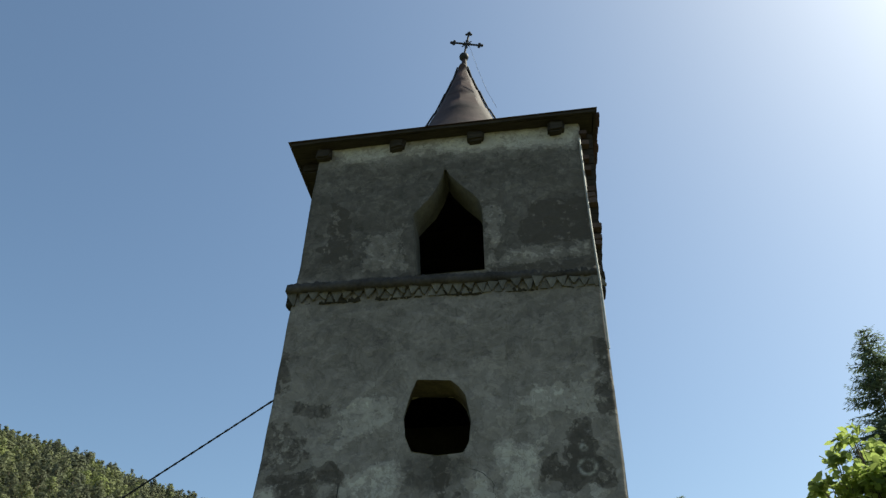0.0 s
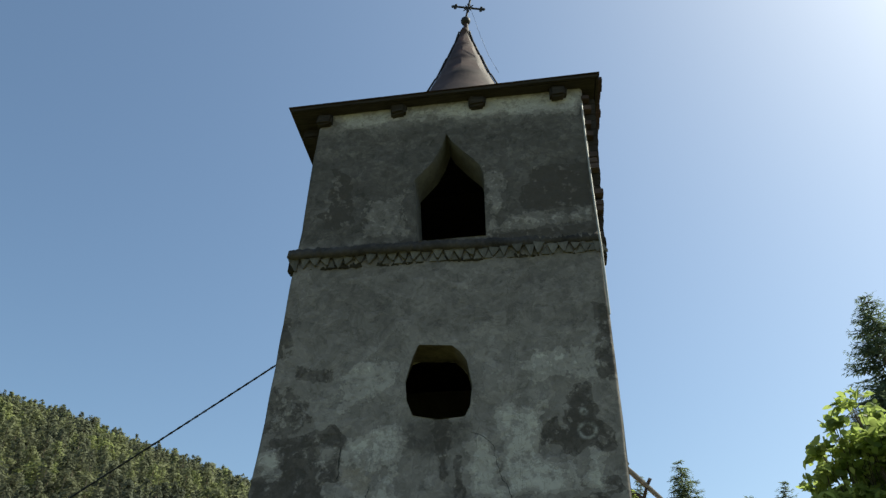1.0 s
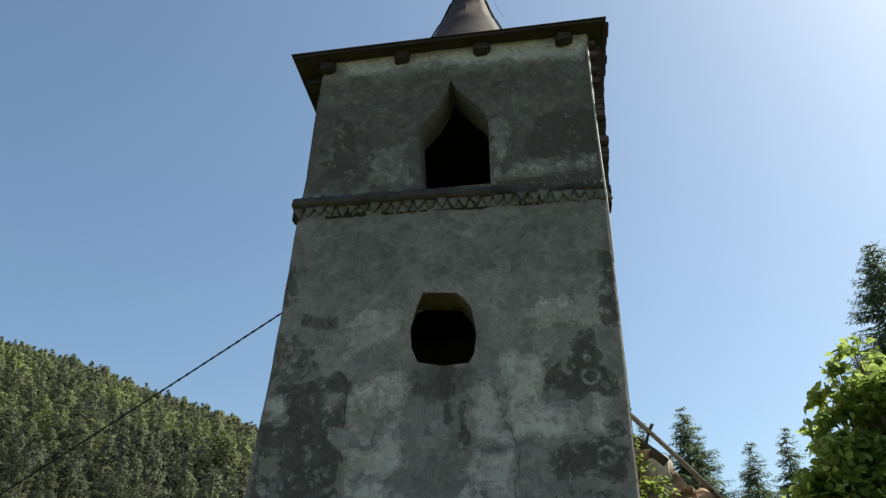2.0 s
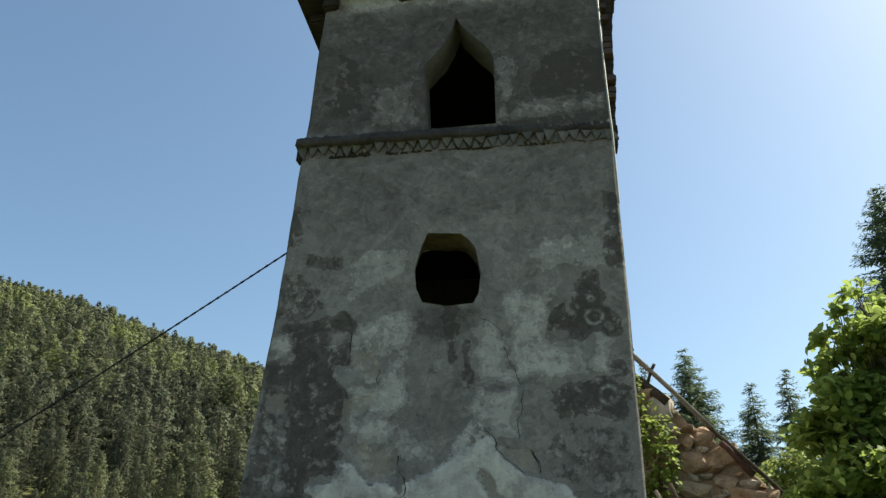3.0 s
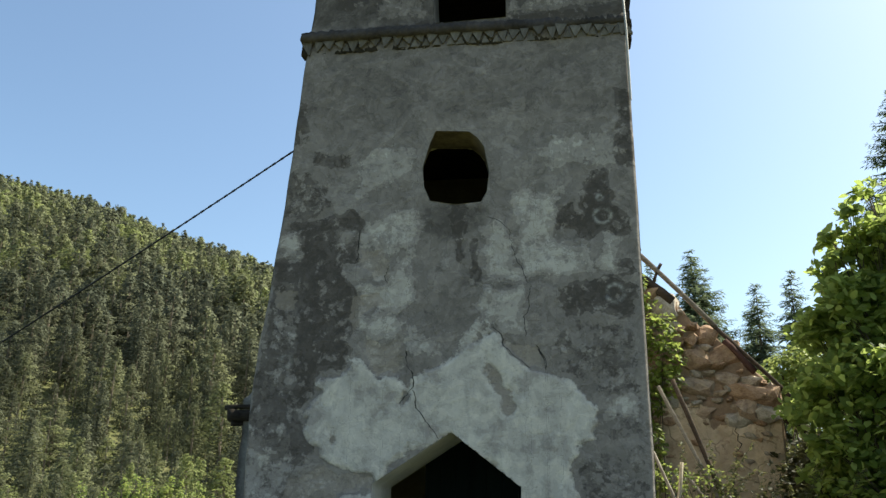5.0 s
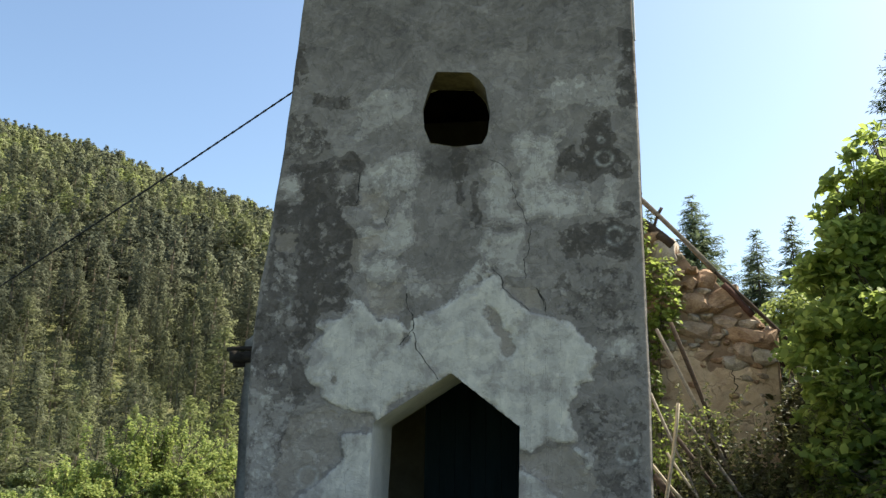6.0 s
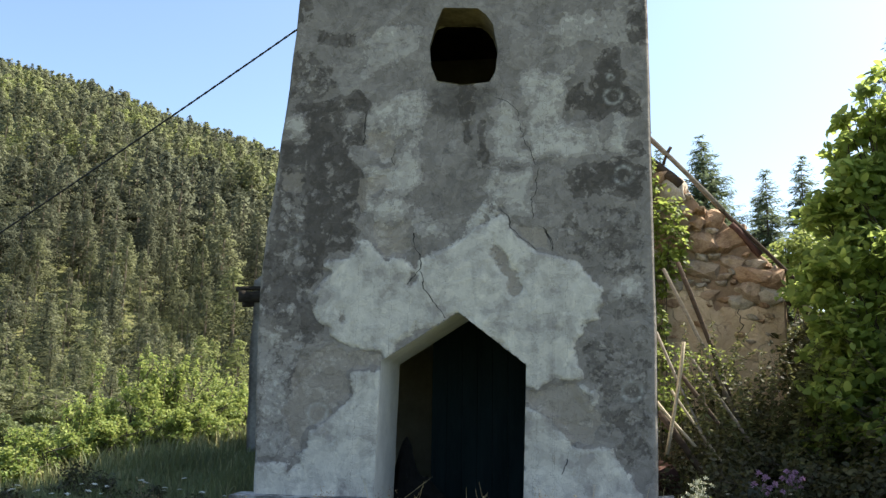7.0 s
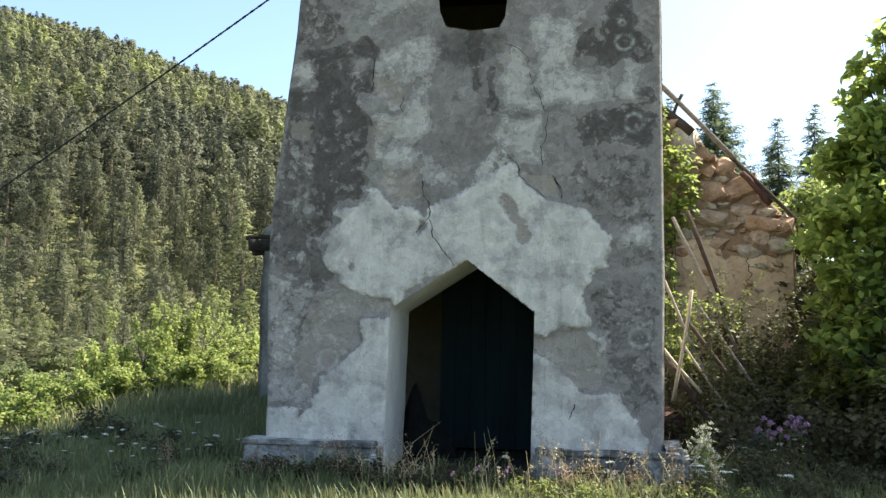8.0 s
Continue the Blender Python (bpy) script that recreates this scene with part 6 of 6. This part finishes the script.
def build_grass():
    n = 90000
    y = 5.2 + 14.5 * rng.random(n) ** 1.3
    x = (rng.random(n) - 0.5) * 1.5 * y
    x, y = np.concatenate([x, 22 * rng.random(30000) - 11]), np.concatenate([y, 13.2 * rng.random(30000) - 8])
    # extra blades along the sunlit meadow edge
    edge = len(x)
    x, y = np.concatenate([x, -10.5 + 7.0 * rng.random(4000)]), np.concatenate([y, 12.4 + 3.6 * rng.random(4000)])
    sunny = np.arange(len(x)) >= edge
    ok = ~inside_walls(x, y)
    sunny = sunny[ok]
    x, y = x[ok], y[ok]
    n = len(x)
    z = ground_height(x, y)
    tall = (0.05 + 0.16 * rng.random(n)) * (1 + 3.2 * np.clip(fbm(x * 0.8, y * 0.8, 3, 95), 0, 1))
    tall = np.where(sunny, 0.14 + 0.26 * rng.random(n), tall)
    w = 2 * np.pi * rng.random(n)
    lean = 0.15 + 0.5 * rng.random(n)
    ox, oy = np.cos(w), np.sin(w)
    wd = 0.0028 + 0.003 * rng.random(n) + 0.0004 * np.abs(y)
    P = np.stack([x, y, z - 0.02], -1)
    out, side = np.stack([ox, oy, 0 * ox], -1), np.stack([-oy, ox, 0 * ox], -1)
    up = np.array([0, 0, 1.0])
    b0, b1 = P - side * wd[:, None], P + side * wd[:, None]
    m = P + out * (lean * tall * 0.3)[:, None] + up * (tall * 0.6)[:, None]
    t = P + out * (lean * tall)[:, None] + up * tall[:, None]
    V = np.stack([b0, b1, m + side * wd[:, None] * 0.7, m - side * wd[:, None] * 0.7, t + side * 0.001, t - side * 0.001], 1)
    F = (np.array([(0, 1, 2, 3), (3, 2, 4, 5)])[None] + (np.arange(n) * 6)[:, None, None]).reshape(-1, 4)
    # sunlight on the edge blades is put into their tint, 0.35 lighter
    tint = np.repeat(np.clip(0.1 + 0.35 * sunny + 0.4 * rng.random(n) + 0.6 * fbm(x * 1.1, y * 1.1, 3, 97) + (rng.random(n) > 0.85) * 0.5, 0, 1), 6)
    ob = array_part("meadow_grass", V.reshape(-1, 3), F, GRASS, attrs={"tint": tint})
    tagged(ob, "unmown green meadow grass with dry blades", "grass", kind="stuff")


rng = np.random.default_rng(41)
build_grass()


def umbel_mesh():
    pieces = [tube_arrays([(0, 0, 0), (0.02, 0.01, 0.25), (0.0, 0.0, 0.5)], [0.005, 0.004, 0.003], 5)]
    tops = []
    for k in range(14):
        w, r = 2.4 * k, 0.016 * math.sqrt(k) 
        p = (r * math.cos(w), r * math.sin(w), 0.55 - r * r * 4)
        pieces.append(tube_arrays([(0, 0, 0.5), p], [0.002, 0.0015], 3))
        tops.append(p)
    stem = array_mesh("stalk", *joined(pieces), GRASS, {"tint": np.full(len(joined(pieces)[0]), 0.4)})
    P = np.repeat(np.array(tops), 7, 0) + rng.normal(size=(98, 3)) * [0.011, 0.011, 0.004]
    V, F = leaves(P, np.tile([0, 0, 1.0], (98, 1)) + rng.normal(size=(98, 3)) * 0.3, np.full(98, 0.017))
    return stem, array_mesh("flower_head", V, F, PETAL_WHITE)


def thistle_mesh():
    pieces = [tube_arrays([(0, 0, 0), (0.03, 0.0, 0.4), (0.0, 0.02, 0.8)], [0.008, 0.006, 0.004], 5)]
    heads = [(0, 0.02, 0.82), (0.09, 0.05, 0.74), (-0.1, -0.02, 0.7), (0.05, -0.08, 0.78)]
    for h in heads[1:]:
        pieces.append(tube_arrays([(0.01, 0.0, 0.5), h], [0.004, 0.003], 4))
    V, F = joined(pieces)
    stem = array_mesh("stalk", V, F, GRASS, {"tint": np.full(len(V), 0.3)})
    d = rng.normal(size=(34, 3)) + [0, 0, 1.0]
    V, F = leaves(np.zeros((34, 3)), rng.normal(size=(34, 3)), np.full(34, 0.055), LEAF * [0.35, 1, 1], LEAF_FACES, d)
    return stem, array_mesh("flower_head", V, F, PETAL_PURPLE), heads


def plant_from(name, meshes, x, y, s, label, category, group, sink=0.0):
    ob = thing(name, pose(x, y, float(ground_height(x, y)) - sink, rng.normal() * 6, rng.normal() * 6, 360 * rng.random()) @ Matrix.Diagonal((s, s, s, 1)), label, category, group)
    for me in meshes:
        o = new(me.name.split(".")[0], me)
        o.parent = ob
    return ob


def build_flowers():
    um = umbel_mesh()
    spots = [(-3.6 + 2.2 * rng.normal() * 0.5, 8.6 + 1.5 * rng.random()) for k in range(44)] + [(2.3 + 0.25 * rng.random(), 8.0 + 0.6 * rng.random()) for k in range(18)] + [(1.9 + 1.2 * rng.random(), 7.6 + 0.7 * rng.random()) for k in range(14)] + [(-1 + 3 * rng.random(), 8.0 + 0.4 * rng.random()) for k in range(10)] + [(3 + 1.8 * rng.random(), 9 + rng.random()) for k in range(12)]
    for x, y in spots:
        if not inside_walls(np.array(x), np.array(y)):
            plant_from("umbel_flower", um, x, y, 0.28 + 0.36 * rng.random(), "white umbel wildflower on a thin stalk", "wildflower", "white umbels in the meadow")
    # tall cream-blossomed herbs at the tower's corner, their clusters drooping one above another
    for k in range(6):
        x, y, h = 2.36 + 0.24 * rng.random(), 8.15 + 0.3 * rng.random(), 0.5 + 0.3 * rng.random()
        ob = thing("blossom_herb", pose(x, y, float(ground_height(x, y)), 0, 0, 360 * rng.random()), "tall herb with drooping clusters of cream blossom", "wildflower", "cream herbs at the tower's corner")
        bend = rng.normal(size=2) * 0.1
        pts = [(bend[0] * q * q, bend[1] * q * q, h * q) for q in (0, 0.3, 0.6, 0.85, 1.0)]
        pieces = [tube_arrays(pts, [0.006, 0.005, 0.004, 0.003, 0.002], 5)]
        heads = []
        for j in range(13):
            q = 0.4 + 0.6 * rng.random()
            c = np.array([bend[0] * q * q, bend[1] * q * q, h * q])
            e = c + np.array([rng.normal() * 0.06, rng.normal() * 0.06, -0.02 * rng.random()])
            pieces.append(tube_arrays([tuple(c), tuple((c + e) / 2 + [0, 0, 0.02]), tuple(e)], [0.002] * 3, 3))
            heads.append(e + rng.normal(size=(26, 3)) * [0.012, 0.012, 0.008])
        V, F = joined(pieces)
        array_part("stalk", V, F, GRASS, ob, attrs={"tint": np.full(len(V), 0.4)})
        P = np.concatenate(heads)
        V, F = leaves(P, rng.normal(size=P.shape) + [0, 0, 0.7], np.full(len(P), 0.016))
        tagged(array_part("blossom", V, F, PETAL_CREAM, ob), kind="stuff")
        P = np.array([(bend[0] * q * q, bend[1] * q * q, h * q) for q in 0.75 * rng.random(26)]) + rng.normal(size=(26, 3)) * [0.04, 0.04, 0.01]
        V, F = leaves(P, rng.normal(size=(26, 3)) + [0, 0, 1], np.full(26, 0.05))
        tagged(array_part("foliage", V, F, LUSH, ob), kind="stuff")
    th = thistle_mesh()
    for k in range(7):
        ob = plant_from("clover_flower", th[:1], -0.2 + 2.2 * rng.random(), 7.65 + 0.5 * rng.random(), 0.3 + 0.1 * rng.random(), "pink clover flower in the meadow grass", "wildflower", "clovers before the door")
        for h in th[2][:2]:
            o = new("flower_head", th[1])
            o.parent = ob
            o.location = h
    for k in range(6):
        ob = plant_from("thistle", th[:1], 3.35 + 0.75 * rng.random(), 8.95 + 0.3 * rng.random(), 0.62 + 0.2 * rng.random(), "purple flowering thistle among the weeds", "wildflower", "thistles below the bush")
        for h in th[2]:
            o = new("flower_head", th[1])
            o.parent = ob
            o.location = h
    # dry seed stalks, docks and straws before the doorway
    def stalk(name, x, y, h, seeds, material, label, group, from_=0.5, bulk=0.014, size=0.019, thick=0.004):
        bend = Vector((rng.normal() * 0.3 * h, rng.normal() * 0.25 * h, 0))
        stem = tube_arrays([(0, 0, -0.02), tuple(bend * 0.3 + Vector((0, 0, h * 0.55))), tuple(bend + Vector((0, 0, h)))], [thick, thick * 0.8, thick * 0.4], 4)
        pieces = [stem]
        if seeds:
            t = from_ + (1 - from_) * rng.random(seeds)
            P = np.array([tuple(bend * (q * q) + Vector((0, 0, h * q))) for q in t]) + rng.normal(size=(seeds, 3)) * [bulk, bulk, 0.012]
            pieces.append(leaves(P, rng.normal(size=(seeds, 3)), np.full(seeds, size)))
        ob = array_part(name, *joined(pieces), material)
        ob.location = (x, y, float(ground_height(x, y)))
        tagged(ob, label, "weed", group)
    for k in range(38):
        x = -0.9 + 3.2 * rng.random()
        stalk("straw_stalk", x, 7.7 + 0.9 * rng.random() - 0.14 * x, 0.3 + 0.4 * rng.random(), 0, STRAW, "pale dry grass straw before the doorway", "straws by the door", thick=0.0032)
    for k in range(40):
        x = -1.6 + 4.2 * rng.random()
        stalk("seed_stalk", x, 8.0 + 0.6 * rng.random() - 0.14 * x, 0.25 + 0.3 * rng.random(), 34, STRAW, "dry yellow seed stalk before the doorway", "seed stalks by the door")
    for x0, n in ((-2.0, 5), (-1.1, 7), (-0.45, 5), (1.05, 10), (1.6, 6), (2.2, 6), (-3.0, 3)):
        for k in range(n):
            x = x0 + rng.normal() * 0.12
            stalk("dock_stalk", x, 7.9 + 0.5 * rng.random() - 0.14 * x, 0.22 + 0.36 * rng.random(), 60, RUST, "tan-brown seeding dock stalk", "docks by the tower", 0.3, 0.04, 0.017)
    for k in range(18):
        x = 0.2 + 2.6 * rng.random()
        y = 7.55 + 0.5 * rng.random() - 0.1 * x
        lobes = [(rng.normal() * 0.06, rng.normal() * 0.06, 0.06 + 0.12 * rng.random(), 0.1, 0.1, 0.09) for j in range(4)]
        leafy("low_herb", (x, y, float(ground_height(x, y)) - 0.01), lobes, 150, 0.035, LUSH, "sunlit yellow-green low herb in the grass", "herb", stem_r=0.004, group="sunlit herbs before the tower")


build_flowers()
